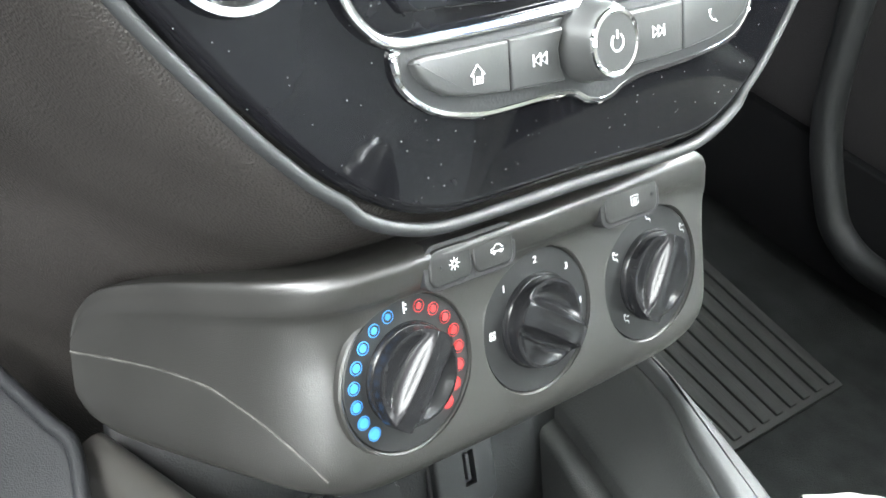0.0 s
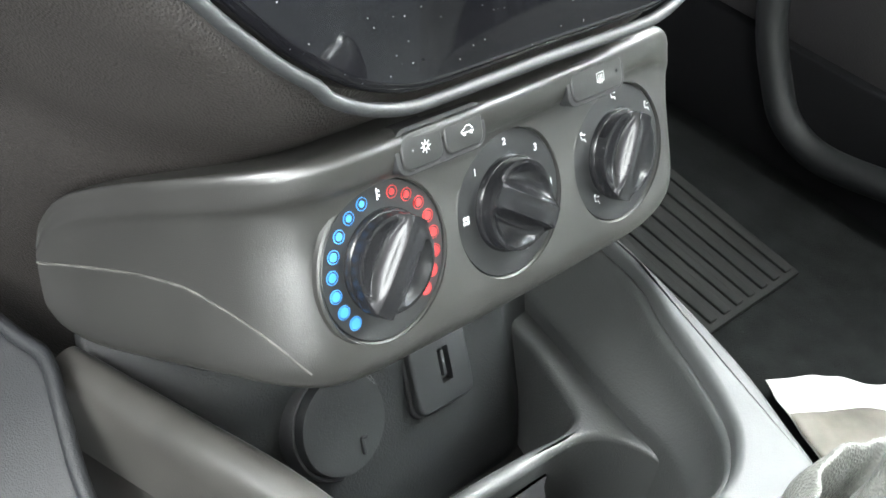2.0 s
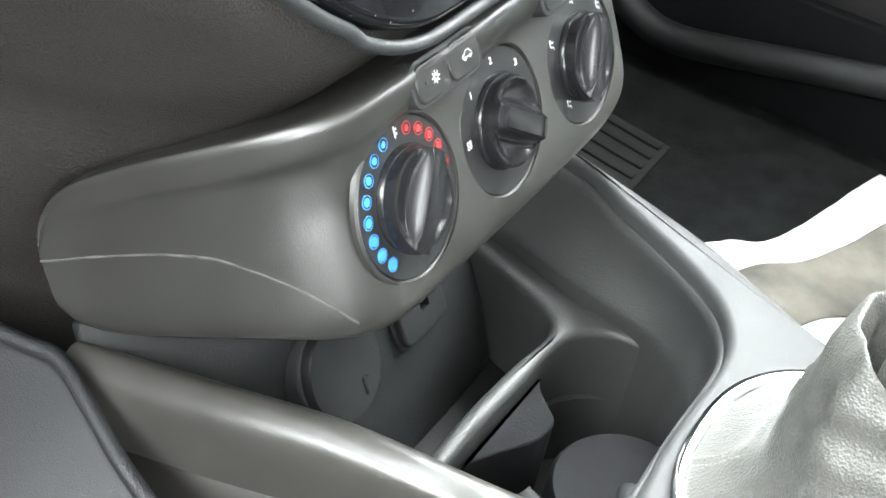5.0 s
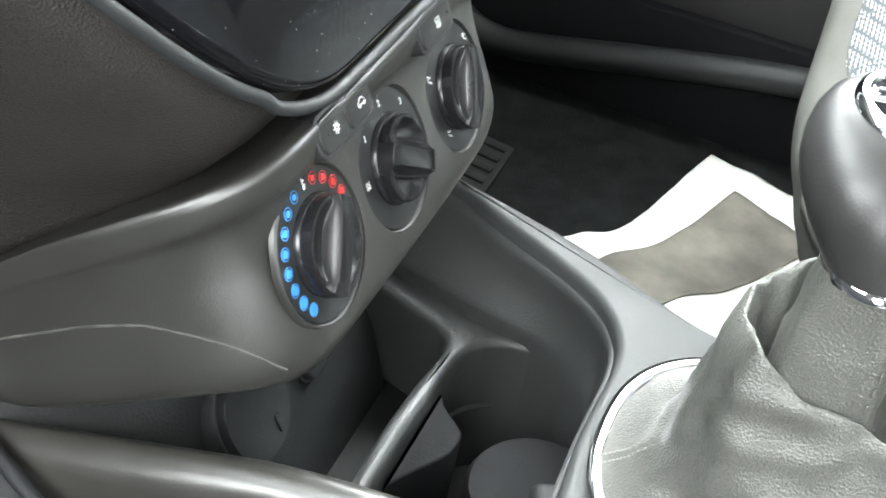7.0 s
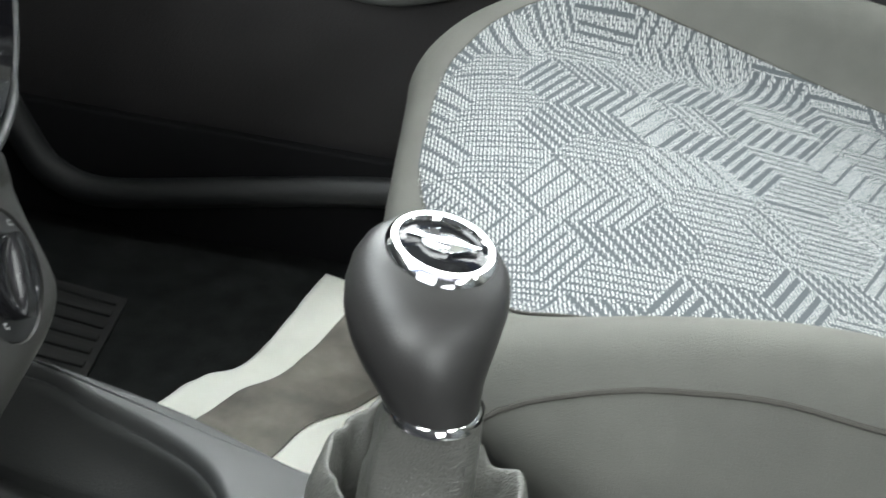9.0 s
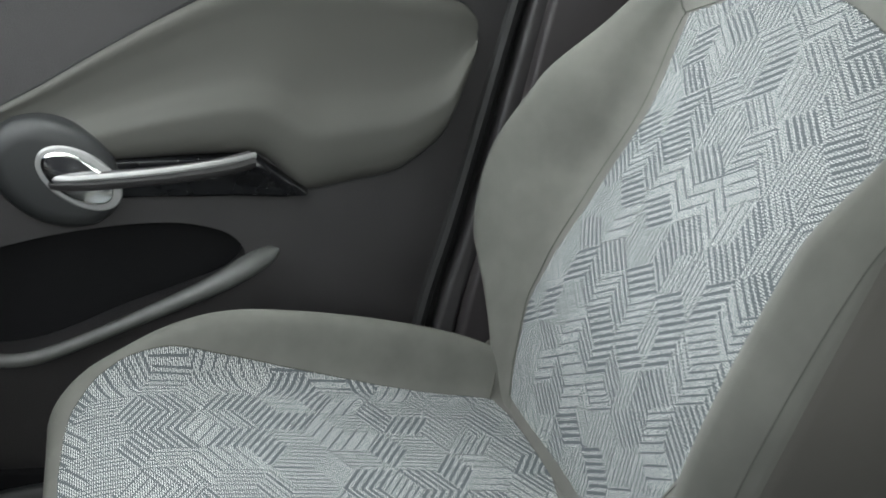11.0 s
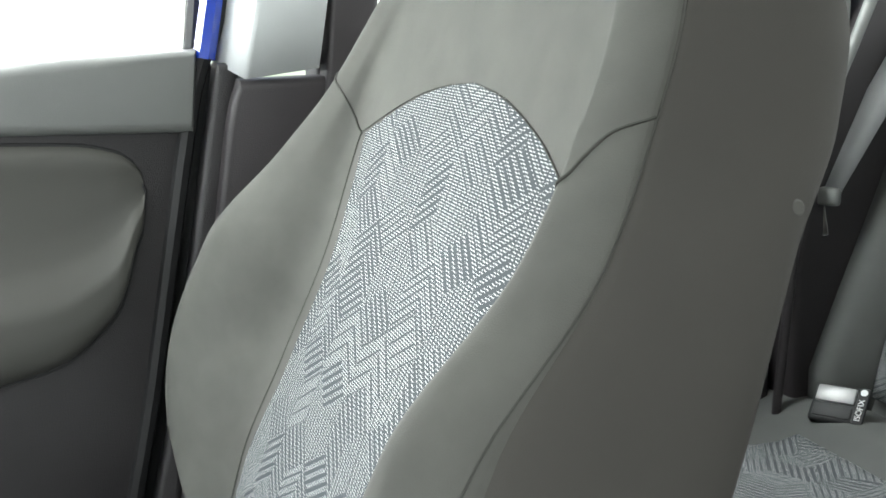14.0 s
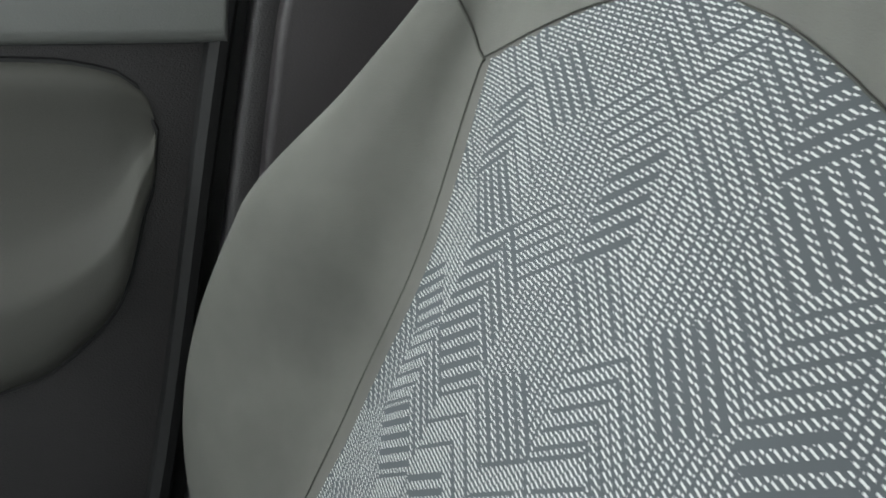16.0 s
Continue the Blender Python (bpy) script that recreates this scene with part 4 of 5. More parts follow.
def stitches(col, first, last, parent, thread=M_STITCH):
    """A double row of short pale stitches up one column of the boot."""
    line = spline(cols_[col % 96], 300)[first:last]
    mid = BC + Vector((0, 0, 0.02))
    out = []
    for i in range(0, len(line) - 4, 5):
        a, b = line[i], line[i + 3]
        if (b - a).length < 1e-5:
            continue
        side = (b - a).cross(a - mid).normalized() * 0.0017
        lift = (b - a).cross(side).normalized()
        lift = lift if lift.dot(a - mid) > 0 else -lift
        for s in (-1, 1):
            out.append(tube([a + side * s + lift * 0.0001, a.lerp(b, 0.5) + side * s + lift * 0.0005, b + side * s + lift * 0.0001], 0.00032, 6))
    part("stitching", join(*out), thread, parent, "double row of stitching")


stitches(27, 6, 64, boot)
stitches(64, 6, 150, boot)
stitches(57, 235, 292, boot, M_THREAD)
lever = thing("gear_lever", "satin grey gear knob with chrome ring and emblem cap", "gear lever")
KB, KT = Vector((-0.012, -0.153, 0.4470)), Vector((0.0095, -0.1475, 0.4885))
K_LEAN = Vector((0, 0, 1)).rotation_difference(Vector((-0.10, -0.10, 1)).normalized()).to_matrix().to_4x4()


def leaning(profile, n=56):
    """A turned part of the knob; heights run from 0 at the collar to 1 at the ring, the top bends over."""
    rows = []
    for r, h in profile:
        k = min(max(h, 0.0), 1.0)
        c = KB.lerp(KT, k)
        c += Vector((-0.3, 1.0, 0)) * (0.0046 * math.sin(math.pi * k))
        turn = Matrix.Identity(4).lerp(K_LEAN, k * k * (3 - 2 * k))
        up = turn @ Vector((0, 0, (h - k) * 0.051))
        rows.append([c + up + turn @ Vector((r * math.cos(2 * math.pi * q / n), r * math.sin(2 * math.pi * q / n), 0)) for q in range(n)])
    bm = loft(rows, True)
    bmesh.ops.remove_doubles(bm, verts=bm.verts, dist=1e-6)
    return bm


part("grip", leaning([(0.0, 0.0), (0.0140, 0.0), (0.0146, 0.03), (0.0160, 0.12), (0.0190, 0.28), (0.0220, 0.44), (0.0238, 0.58), (0.0246, 0.70), (0.0244, 0.81), (0.0228, 0.90), (0.0197, 0.965), (0.0164, 0.985), (0.0136, 0.99)]), M_GRIP, lever)
part("collar", leaning([(0.0142, -0.04), (0.0150, -0.02), (0.0152, 0.03), (0.0145, 0.06)]), M_CHROME, lever, "thin chrome collar")
part("ring", leaning([(0.0172, 0.955), (0.0174, 0.985), (0.0169, 1.015), (0.0158, 1.035), (0.0141, 1.035), (0.0133, 1.00)]), M_CHROME, lever, "polished chrome ring")
cap = part("cap", leaning([(0.0139, 0.99), (0.0135, 1.005), (0.008, 1.025), (0.0, 1.03)]), M_GLOSS, lever, "glossy black cap")
K_TOP = Matrix.Translation(KT) @ K_LEAN @ pose(0, 0, 0, 0, 0, -75) @ Matrix.Scale(0.9, 4)
part("emblem", join(slab([(0.0078 * math.cos(k / 16 * math.pi), 0.0050 * math.sin(k / 16 * math.pi)) for k in range(32)], 0.0010, 0.0026, 0.0004, K_TOP), slab([(-0.0125, 0.0028), (-0.0005, 0.0068), (-0.0015, 0.0024), (0.0125, -0.0028), (0.0005, -0.0068), (0.0015, -0.0024)][::-1], 0.0012, 0.0034, 0.0003, K_TOP)), M_CHROME, cap, "chrome badge shape")


# ---------- front seats ----------
SX = 0.335  # middle of the passenger seat


def spline_at(p, x):
    """The point at place x of a smooth curve through the points 0, 1, 2, ..."""
    k = min(max(int(x), 0), len(p) - 2)
    t = x - k
    b, c = p[k], p[k + 1]
    a = p[k - 1] if k else 2 * b - c
    d = p[k + 2] if k + 2 < len(p) else 2 * c - b
    return 0.5 * (2 * b + (c - a) * t + (2 * a - 5 * b + 4 * c - d) * t * t + (3 * b - a - 3 * c + d) * t ** 3)


# The passenger backrest by height: edges of the patterned panel, crests of the bolsters, and how far these stand out.
EDGE_DOOR = ((0.34, 0.500), (0.42, 0.520), (0.47, 0.526), (0.52, 0.512), (0.62, 0.503), (0.72, 0.483), (0.80, 0.495), (0.86, 0.494), (0.93, 0.465), (1.0, 0.432), (1.05, 0.399), (1.078, 0.367), (1.10, 0.32))
EDGE_NEAR = ((0.34, 0.170), (0.42, 0.138), (0.52, 0.078), (0.62, 0.046), (0.72, 0.056), (0.80, 0.034), (0.86, 0.043), (0.93, 0.092), (1.0, 0.139), (1.05, 0.183), (1.078, 0.217), (1.10, 0.26))
FACE_DOOR = ((0.34, -0.640), (0.42, -0.653), (0.52, -0.670), (0.62, -0.713), (0.72, -0.753), (0.80, -0.785), (0.86, -0.805), (0.93, -0.830), (1.0, -0.861), (1.05, -0.894), (1.078, -0.923), (1.10, -0.945))
FACE_NEAR = ((0.34, -0.640), (0.42, -0.650), (0.52, -0.662), (0.62, -0.688), (0.72, -0.735), (0.80, -0.776), (0.86, -0.802), (0.93, -0.827), (1.0, -0.855), (1.05, -0.887), (1.078, -0.917), (1.10, -0.945))
CREST_DOOR = ((0.34, 0.545), (0.42, 0.562), (0.47, 0.585), (0.53, 0.630), (0.62, 0.632), (0.72, 0.582), (0.80, 0.557), (0.86, 0.540), (0.93, 0.518), (1.0, 0.488), (1.05, 0.451), (1.078, 0.404), (1.10, 0.34))
CREST_NEAR = ((0.34, 0.070), (0.42, 0.034), (0.52, -0.012), (0.62, -0.032), (0.72, -0.014), (0.80, 0.012), (0.86, 0.038), (0.93, 0.066), (1.0, 0.122), (1.05, 0.175), (1.078, 0.233), (1.10, 0.28))
SWELL_DOOR = ((0.34, 0.0), (0.42, 0.022), (0.52, 0.050), (0.62, 0.082), (0.72, 0.090), (0.80, 0.053), (0.86, 0.026), (0.93, 0.012), (1.0, 0.003), (1.05, 0.0), (1.10, 0.0))
SWELL_NEAR = ((0.34, 0.02), (0.42, 0.035), (0.52, 0.074), (0.62, 0.092), (0.72, 0.086), (0.80, 0.043), (0.86, 0.024), (0.93, 0.008), (1.0, 0.002), (1.05, 0.0), (1.10, 0.0))
REAR = ((0.34, -0.85), (0.42, -0.859), (0.52, -0.850), (0.62, -0.845), (0.72, -0.883), (0.80, -0.925), (0.86, -0.970), (0.93, -0.993), (1.0, -0.986), (1.05, -0.968), (1.078, -0.945), (1.10, -0.95))


@functools.lru_cache(maxsize=None)
def back_controls(z, side):
    """Half of the backrest's section at a height: middle of the front, panel edge (2), bolster crest (4), flank, middle of the rear (11)."""
    near = side < 0
    p, y, c, b = (lerp(t, z) for t in ((EDGE_NEAR, FACE_NEAR, CREST_NEAR, SWELL_NEAR) if near else (EDGE_DOOR, FACE_DOOR, CREST_DOOR, SWELL_DOOR)))
    xm = 0.5 * (lerp(EDGE_DOOR, z) + lerp(EDGE_NEAR, z))
    ym = 0.5 * (lerp(FACE_DOOR, z) + lerp(FACE_NEAR, z)) - 0.004
    yb = lerp(REAR, z)
    k = -1.0 if near else 0.6
    w = c + 0.036 * k
    g = 1.0 if near else -1.0
    pts = [(xm, ym), (xm + 0.6 * (p - xm), ym + 0.6 * (y - ym)), (p, y), (p + 0.5 * (c - p), y + 0.6 * b), (c, y + b), (c + 0.028 * k, y + 0.7 * b - 0.018), (w, y + 0.2 * b - 0.058),
           (w + 0.002 * g, 0.5 * (y + yb) - 0.02), (w + 0.03 * g, yb + 0.03), (w + 0.09 * g, yb + 0.004), (0.5 * (xm + w), yb), (xm, yb)]
    return [Vector((a, d, z)) for a, d in pts]


def back_point(u, z):
    """A point of the backrest: u runs from the middle of the front, positive towards the door."""
    return spline_at(back_controls(z, 1 if u >= 0 else -1), abs(u))


def cushion_row(y, zc, w, lift):
    k = min(max((y + 0.26) / 0.11, 0), 1)
    pts = [(0.0, y, zc), (0.5 * w, y, zc + 0.001), (0.68 * w, y, zc + 0.003), (0.80 * w, y, zc + lift), (0.90 * w, y, zc + lift * 0.9), (0.985 * w, y - 0.008 * k, zc - 0.015), (w, y - 0.05 * k, zc - 0.06), (0.985 * w, y - 0.11 * k, max(zc - 0.13, 0.2)), (0.97 * w, y - 0.15 * k, 0.19)]
    return spline(pts, 40)


# rows of: along, height of the middle, half width, rise of the bolster by the tunnel, rise of the bolster by the door
CUSH = [(-0.74, 0.338, 0.222, 0.0, 0.0), (-0.68, 0.343, 0.236, 0.006, 0.03), (-0.60, 0.348, 0.250, 0.044, 0.056), (-0.50, 0.357, 0.260, 0.055, 0.066), (-0.40, 0.366, 0.265, 0.055, 0.068), (-0.32, 0.373, 0.266, 0.052, 0.063), (-0.26, 0.376, 0.262, 0.040, 0.047), (-0.21, 0.375, 0.250, 0.022, 0.028),
        (-0.160, 0.366, 0.228, 0.008, 0.012), (-0.130, 0.347, 0.196, 0.002, 0.002), (-0.127, 0.318, 0.172, 0.0, 0.0), (-0.155, 0.285, 0.155, 0.0, 0.0), (-0.225, 0.24, 0.14, 0.0, 0.0)]


def fabric_patch(fn, us, vs, off):
    rows = [[fn(u, v) for u in us(v)] for v in vs]
    uv = [[(u, v) for u in us(v)] for v in vs]
    out = []
    for i, row in enumerate(rows):
        new_row = []
        for j, p in enumerate(row):
            a = rows[max(i - 1, 0)][j]
            b = rows[min(i + 1, len(rows) - 1)][j]
            c, d = row[max(j - 1, 0)], row[min(j + 1, len(row) - 1)]
            n = (d - c).cross(b - a)
            n = n.normalized() if n.length > 1e-9 else Vector((0, 0, 1))
            new_row.append(p + n * off)
        out.append(new_row)
    return loft(out, uv=uv)


def car_seat(sx, label):
    seat = thing("car_seat", label, "car seat", "front seats", at=(sx, -0.4, 0.10))
    mc = Matrix.Translation((sx + 0.017, 0, 0))
    mv = Matrix.Translation((sx - SX, 0, 0))
    us = sorted({round(k * 0.2, 3) for k in range(56)} | {round(1.6 + k * 0.05, 3) for k in range(17)} | {round(4.7 + k * 0.04, 3) for k in range(16)})
    def panel_side(z, side):
        """How far the patterned panel reaches to a side at a height; above the shoulders it closes to an arch."""
        if side > 0:
            return lerp(((0.34, 1.8), (0.40, 2.0), (0.817, 2.0), (0.8265, 1.72), (0.835, 1.45), (0.850, 1.02), (0.860, 0.74), (0.867, 0.50), (0.871, 0.32), (0.8735, 0.17), (0.8743, 0.08), (0.8745, 0.03)), z)
        return lerp(((0.34, 1.8), (0.40, 2.0), (0.78, 2.0), (0.808, 1.72), (0.826, 1.45), (0.844, 1.12), (0.858, 0.76), (0.866, 0.52), (0.871, 0.32), (0.8735, 0.17), (0.8743, 0.08), (0.8745, 0.03)), z)

    def back_skin(u, z):
        """The surface with a valley along the panel's edge and along the side seams."""
        p = back_point(u, z)
        c = back_point(0.0, z)
        mid = Vector((c.x, 0.55 * c.y + 0.45 * lerp(REAR, z), z))
        inward = (mid - p).normalized()
        e = panel_side(z, u) if z < 0.8745 else 9.0
        d = 0.0028 * math.exp(-((abs(u) - e) / 0.13) ** 2) if e > 0.3 else 0.0
        d += 0.0016 * math.exp(-((abs(u) - 5.06) / 0.06) ** 2)
        return p + inward * d

    # the light front between the flank seams, and the darker shell of sides and rear
    front_us = [-u for u in reversed(us) if 0 < u < 5.06] + [u for u in us if u < 5.06]
    front_us = [-5.06] + front_us + [5.06]
    shell_us = [5.06] + [u for u in us if u > 5.06] + [-u for u in reversed(us) if 5.06 < u < 11.0] + [-5.06]
    heights = [0.34 + 0.76 * i / 95 for i in range(96)]
    bm = loft([[back_skin(u, z) for u in front_us] for z in heights])
    bm.transform(mv)
    back = part("backrest", bm, M_SEAT, seat, "grey cloth backrest with built-in headrest", angle=75)
    bm = loft([[back_skin(u, z) for u in shell_us] for z in heights])
    bm.transform(mv)
    part("side_shell", bm, M_SEATSIDE, back, "darker grey-brown cloth sides and rear", angle=75)

    zs = [0.36 + 0.5145 * (i / 90) for i in range(80)] + [0.36 + 0.5145 * (79 + 11 * (j / 14) ** 0.8) / 90 for j in range(1, 15)]
    rows, uvs = [], []
    for z in zs:
        lo, hi = -panel_side(z, -1), panel_side(z, 1)
        line, tex = [], []
        for k in range(49):
            u = lo + (hi - lo) * k / 48
            p = back_point(u, z)
            puff = 0.0022 * (1 - abs(2 * k / 48 - 1) ** 8) - 0.0012
            line.append(p + Vector((0, 0.95, 0.3)) * puff)
            tex.append((p.x, z * 1.07))
        rows.append(line)
        uvs.append(tex)
    bm = loft(rows, uv=uvs)
    bm.transform(mv)
    part("patterned_panel", bm, M_FABRIC, back, "patterned grey cloth panel", angle=80)

    def seam(name, pts, r, mat, owner):
        bm = tube(pts, r, 6)
        bm.transform(mv)
        part(name, bm, mat, owner)

    lift = Vector((0, 0.0004, 0))
    # The panel's seam; its darker colour also paints in the crease's shadow.
    seam("seam", [back_point(panel_side(z, 1), z) + lift for z in zs] + [back_point(-panel_side(z, -1), z) + lift for z in reversed(zs)], 0.0005, M_SEAM, back)
    # short seams from the panel's shoulders over the bolsters, and the long seams along the flanks
    door_run = spline([(2.0, 0.817, 0), (2.3, 0.831, 0), (2.7, 0.843, 0), (3.2, 0.853, 0), (3.9, 0.865, 0), (4.5, 0.871, 0), (5.06, 0.874, 0)], 40)
    near_run = spline([(-1.45, 0.826, 0), (-2.6, 0.832, 0), (-3.5, 0.837, 0), (-4.07, 0.843, 0), (-4.3, 0.853, 0), (-4.53, 0.864, 0), (-4.75, 0.869, 0), (-5.06, 0.873, 0)], 40)
    for run in (door_run, near_run):
        seam("seam", [back_skin(p.x, p.y) + Vector((0, 0.0004, 0.0002)) for p in run], 0.0010, M_SEAM, back)
    for s in (-1, 1):
        seam("seam", [back_skin(s * lerp(((0.36, 4.75), (0.67, 4.85), (0.80, 5.04), (0.94, 5.10), (0.97, 5.0), (1.01, 4.55), (1.05, 4.2)), z), z) + Vector((s * 0.0003, 0.0003, 0)) for z in [0.36 + 0.70 * k / 60 for k in range(61)]], 0.0007, M_SEAM, back)
    bm = lathe([(0.0, 0.0016), (0.0035, 0.0014), (0.0048, 0.0)], 16, mv @ Matrix.Translation((-0.0125, -0.882, 0.824)) @ pose(0, 0, 0, 0, -80, 0))
    part("side_plug", bm, M_SEAT, back, "small pale plug in the seat side")
    # cushion
    mv = mc @ Matrix.Translation((0, 0, 0.37)) @ pose(0, 0, 0, 0, -2.2, 0) @ Matrix.Translation((0, 0, -0.375))
    halves = {}
    for s, k in ((-1, 3), (1, 4)):
        ctrl = [cushion_row(c[0], c[1], c[2] * (1 - (0.05 * max(i - 8, 0) if k == 3 else 0.0)), c[k]) for i, c in enumerate(CUSH)]
        cols = [spline([r[k] for r in ctrl], 64) for k in range(40)]
        halves[s] = [[cols[k][i] for k in range(40)] for i in range(64)]
    # the corner by the tunnel is drawn back under the front edge
    for row in halves[-1]:
        for p in row:
            p.y -= 0.027 * min(max((p.x - 0.02) / 0.15, 0), 1) ** 2 * min(max((p.y + 0.24) / 0.10, 0), 1) * min(max((0.362 - p.z) / 0.03, 0), 1)
    rows = halves[-1]
    full = [[Vector((-p.x, p.y, p.z)) for p in reversed(r[1:])] + q for r, q in zip(rows, halves[1])]
    bm = loft(full, True, True)
    bm.transform(mv)
    cush = part("cushion", bm, M_SEAT, seat, "grey cloth seat cushion", angle=70)

    crest = max(range(64), key=lambda k: rows[k][0].y) + 1

    def cpoint(s, v):
        i = max((k for k in range(crest - 1) if rows[k][0].y <= v), default=0)
        a = max(min(i, crest - 2), 0)
        half_ = halves[1 if s > 0 else -1]
        r0, r1 = half_[a], half_[a + 1]
        t = (v - r0[0].y) / max(r1[0].y - r0[0].y, 1e-6) if abs(r1[0].y - r0[0].y) > 1e-6 else 0
        row = [p.lerp(q, min(max(t, 0), 1)) for p, q in zip(r0, r1)]
        w = abs(s)
        for p, q in zip(row, row[1:]):
            if q.x >= w >= p.x:
                r = p.lerp(q, (w - p.x) / max(q.x - p.x, 1e-6))
                return Vector((math.copysign(r.x, s), r.y, r.z))
        return row[-1].copy()

    def cw(v, s):
        """Half width of the patterned panel along the cushion, by side."""
        if s < 0:
            return lerp(((-0.643, 0.01), (-0.640, 0.03), (-0.632, 0.062), (-0.612, 0.115), (-0.59, 0.155), (-0.56, 0.178), (-0.5, 0.186), (-0.25, 0.192), (-0.205, 0.190), (-0.185, 0.160), (-0.168, 0.130), (-0.149, 0.075), (-0.142, 0.03), (-0.1405, 0.01)), v)
        return lerp(((-0.643, 0.02), (-0.641, 0.08), (-0.636, 0.13), (-0.627, 0.163), (-0.55, 0.172), (-0.466, 0.182), (-0.385, 0.190), (-0.306, 0.196), (-0.253, 0.200), (-0.215, 0.197), (-0.177, 0.181), (-0.151, 0.141), (-0.143, 0.085), (-0.1405, 0.03)), v)

    def side_pt(s, v):
        """A point of the seam along the outer slope of the bolster."""
        want = lerp(((-0.62, 0.365), (-0.5, 0.388), (-0.344, 0.402), (-0.30, 0.406), (-0.256, 0.400), (-0.20, 0.376), (-0.165, 0.350)), v)
        rows = halves[s]
        a = max(min(min(range(crest), key=lambda k: abs(rows[k][0].y - v)), crest - 2), 0)
        t = min(max((v - rows[a][0].y) / (rows[a + 1][0].y - rows[a][0].y), -1), 1)
        row = [p.lerp(q, t) for p, q in zip(rows[a], rows[a + 1])]
        top = max(range(40), key=lambda k: row[k].z)
        q = row[-1]
        for p, r in zip(row[top:], row[top + 1:]):
            if p.z >= want >= r.z:
                q = p.lerp(r, (p.z - want) / max(p.z - r.z, 1e-6))
                break
        return Vector((s * (q.x + 0.0004), q.y, q.z))

    ys = [-0.3915 - 0.2512 * math.cos(math.pi * i / 90) for i in range(91)]
    bm = fabric_patch(cpoint, lambda v: [(cw(v, -1) if k < 18 else cw(v, 1)) * (2 * k / 36 - 1) for k in range(37)], ys, 0.0016)
    bm.transform(mv)
    part("patterned_panel", bm, M_FABRIC, cush, "patterned grey cloth panel", angle=80)
    for s in (-1, 1):
        bm = tube([cpoint(s * cw(v, s), v) + Vector((0, 0, 0.0012)) for v in ys], 0.0008, 6)
        bm.transform(mv)
        part("seam", bm, M_SEATSIDE, cush)
        bm = tube(spline([cpoint(s * (0.163 if s > 0 else 0.150), -0.625 if s > 0 else -0.59) + Vector((0, 0, 0.001)), cpoint(s * 0.18, -0.634) + Vector((0, 0, 0.001)), cpoint(s * 0.205, -0.645) + Vector((0, 0, 0.001)), cpoint(s * 0.225, -0.66) + Vector((0, 0, 0.001))], 12), 0.001, 6)
        bm.transform(mv)
        part("seam", bm, M_SEATSIDE, cush)
        bm = tube([side_pt(s, -0.165 - 0.46 * k / 40) for k in range(41)], 0.0013, 6)
        bm.transform(mv)
        part("seam", bm, M_SEATSIDE, cush)
        # hinge cover beside the backrest and a floor rail
        bm = rbox(0.035, 0.14, 0.07, 0.012, 3, mv @ pose(s * 0.228, -0.690, 0.335, 25))
        part("hinge_cover", bm, M_SEATSIDE, seat)
    for x, y, z in ((0.525, -0.662, 0.411), (0.543, -0.602, 0.421)):
        part("hinge_bolt", lathe([(0.0, 0.006), (0.005, 0.0055), (0.0075, 0.003), (0.008, -0.004)], 20, mv @ pose(x, y, z, 20, 25)), M_CHROME, seat, "shiny hinge bolt")
        bm = rbox(0.04, 0.50, 0.06, 0.006, 2, mv @ pose(s * 0.18, -0.42, FLOOR + 0.032))
        part("seat_rail", bm, M_BLACK, seat, "dark seat runner on the floor")
    return seat


passenger = car_seat(SX, "grey cloth front passenger seat with patterned panels")
driver = car_seat(SX - 0.70, "grey cloth driver's seat with patterned panels")
driver.location.y -= 0.28

# belt buckle beside the passenger cushion
buckle = thing("belt_buckle", "seat belt buckle with shiny chrome face beside the cushion", "belt buckle")
MB = Matrix.Translation((0.088, -0.386, 0.393)) @ pose(0, 0, 0, -28, 10, 8) @ Matrix.Diagonal((0.85, 0.72, 0.85, 1))
part("stalk", rbox(0.012, 0.012, 0.22, 0.004, m=MB @ pose(0, 0, -0.12)), M_BLACK, buckle)
part("housing", rbox(0.022, 0.052, 0.060, 0.006, 3, MB @ pose(0, 0, -0.025)), M_BELT, buckle)
part("face", rbox(0.018, 0.046, 0.012, 0.004, 3, MB @ pose(0, 0, 0.008)), M_CHROME, buckle, "shiny chrome top")

# ---------- floor things ----------
mat_ = thing("rubber_mat", "ribbed dark grey rubber floor mat in the footwell", "floor mat")
base = rbox(0.165, 0.27, 0.006, 0.002, m=pose(0.468, 0.212, FLOOR + 0.020, 7))
part("sheet", base, M_RUBBER, mat_)
for i in range(9):
    part("rib", rbox(0.0100, 0.260, 0.004, 0.0018, 2, pose(0.396 + 0.018 * i, 0.212, FLOOR + 0.0235, 7)), M_RUBBER, mat_)

paper = thing("floor_paper", "crumpled white paper floor protector with brown printed middle", "paper")
EDGE_A = [(0.400, 0.020, 0), (0.455, -0.004, 0), (0.486, -0.036, 0), (0.560, -0.058, 0), (0.635, -0.078, 0)]
EDGE_B = [(0.335, -0.125, 0), (0.385, -0.150, 0), (0.425, -0.185, 0), (0.480, -0.235, 0), (0.56, -0.30, 0)]


def sheet_pt(u, v, h):
    a, b = spline(EDGE_A, 41)[round(u * 40)], spline(EDGE_B, 41)[round(u * 40)]
    p = a.lerp(b, v)
    w = noise.noise(Vector((p.x * 14, p.y * 14, 0.3))) * 0.006 + abs(noise.noise(Vector((p.x * 30, p.y * 30, 2.3)))) * 0.005
    return Vector((p.x, p.y, FLOOR + 0.012 + w + h))


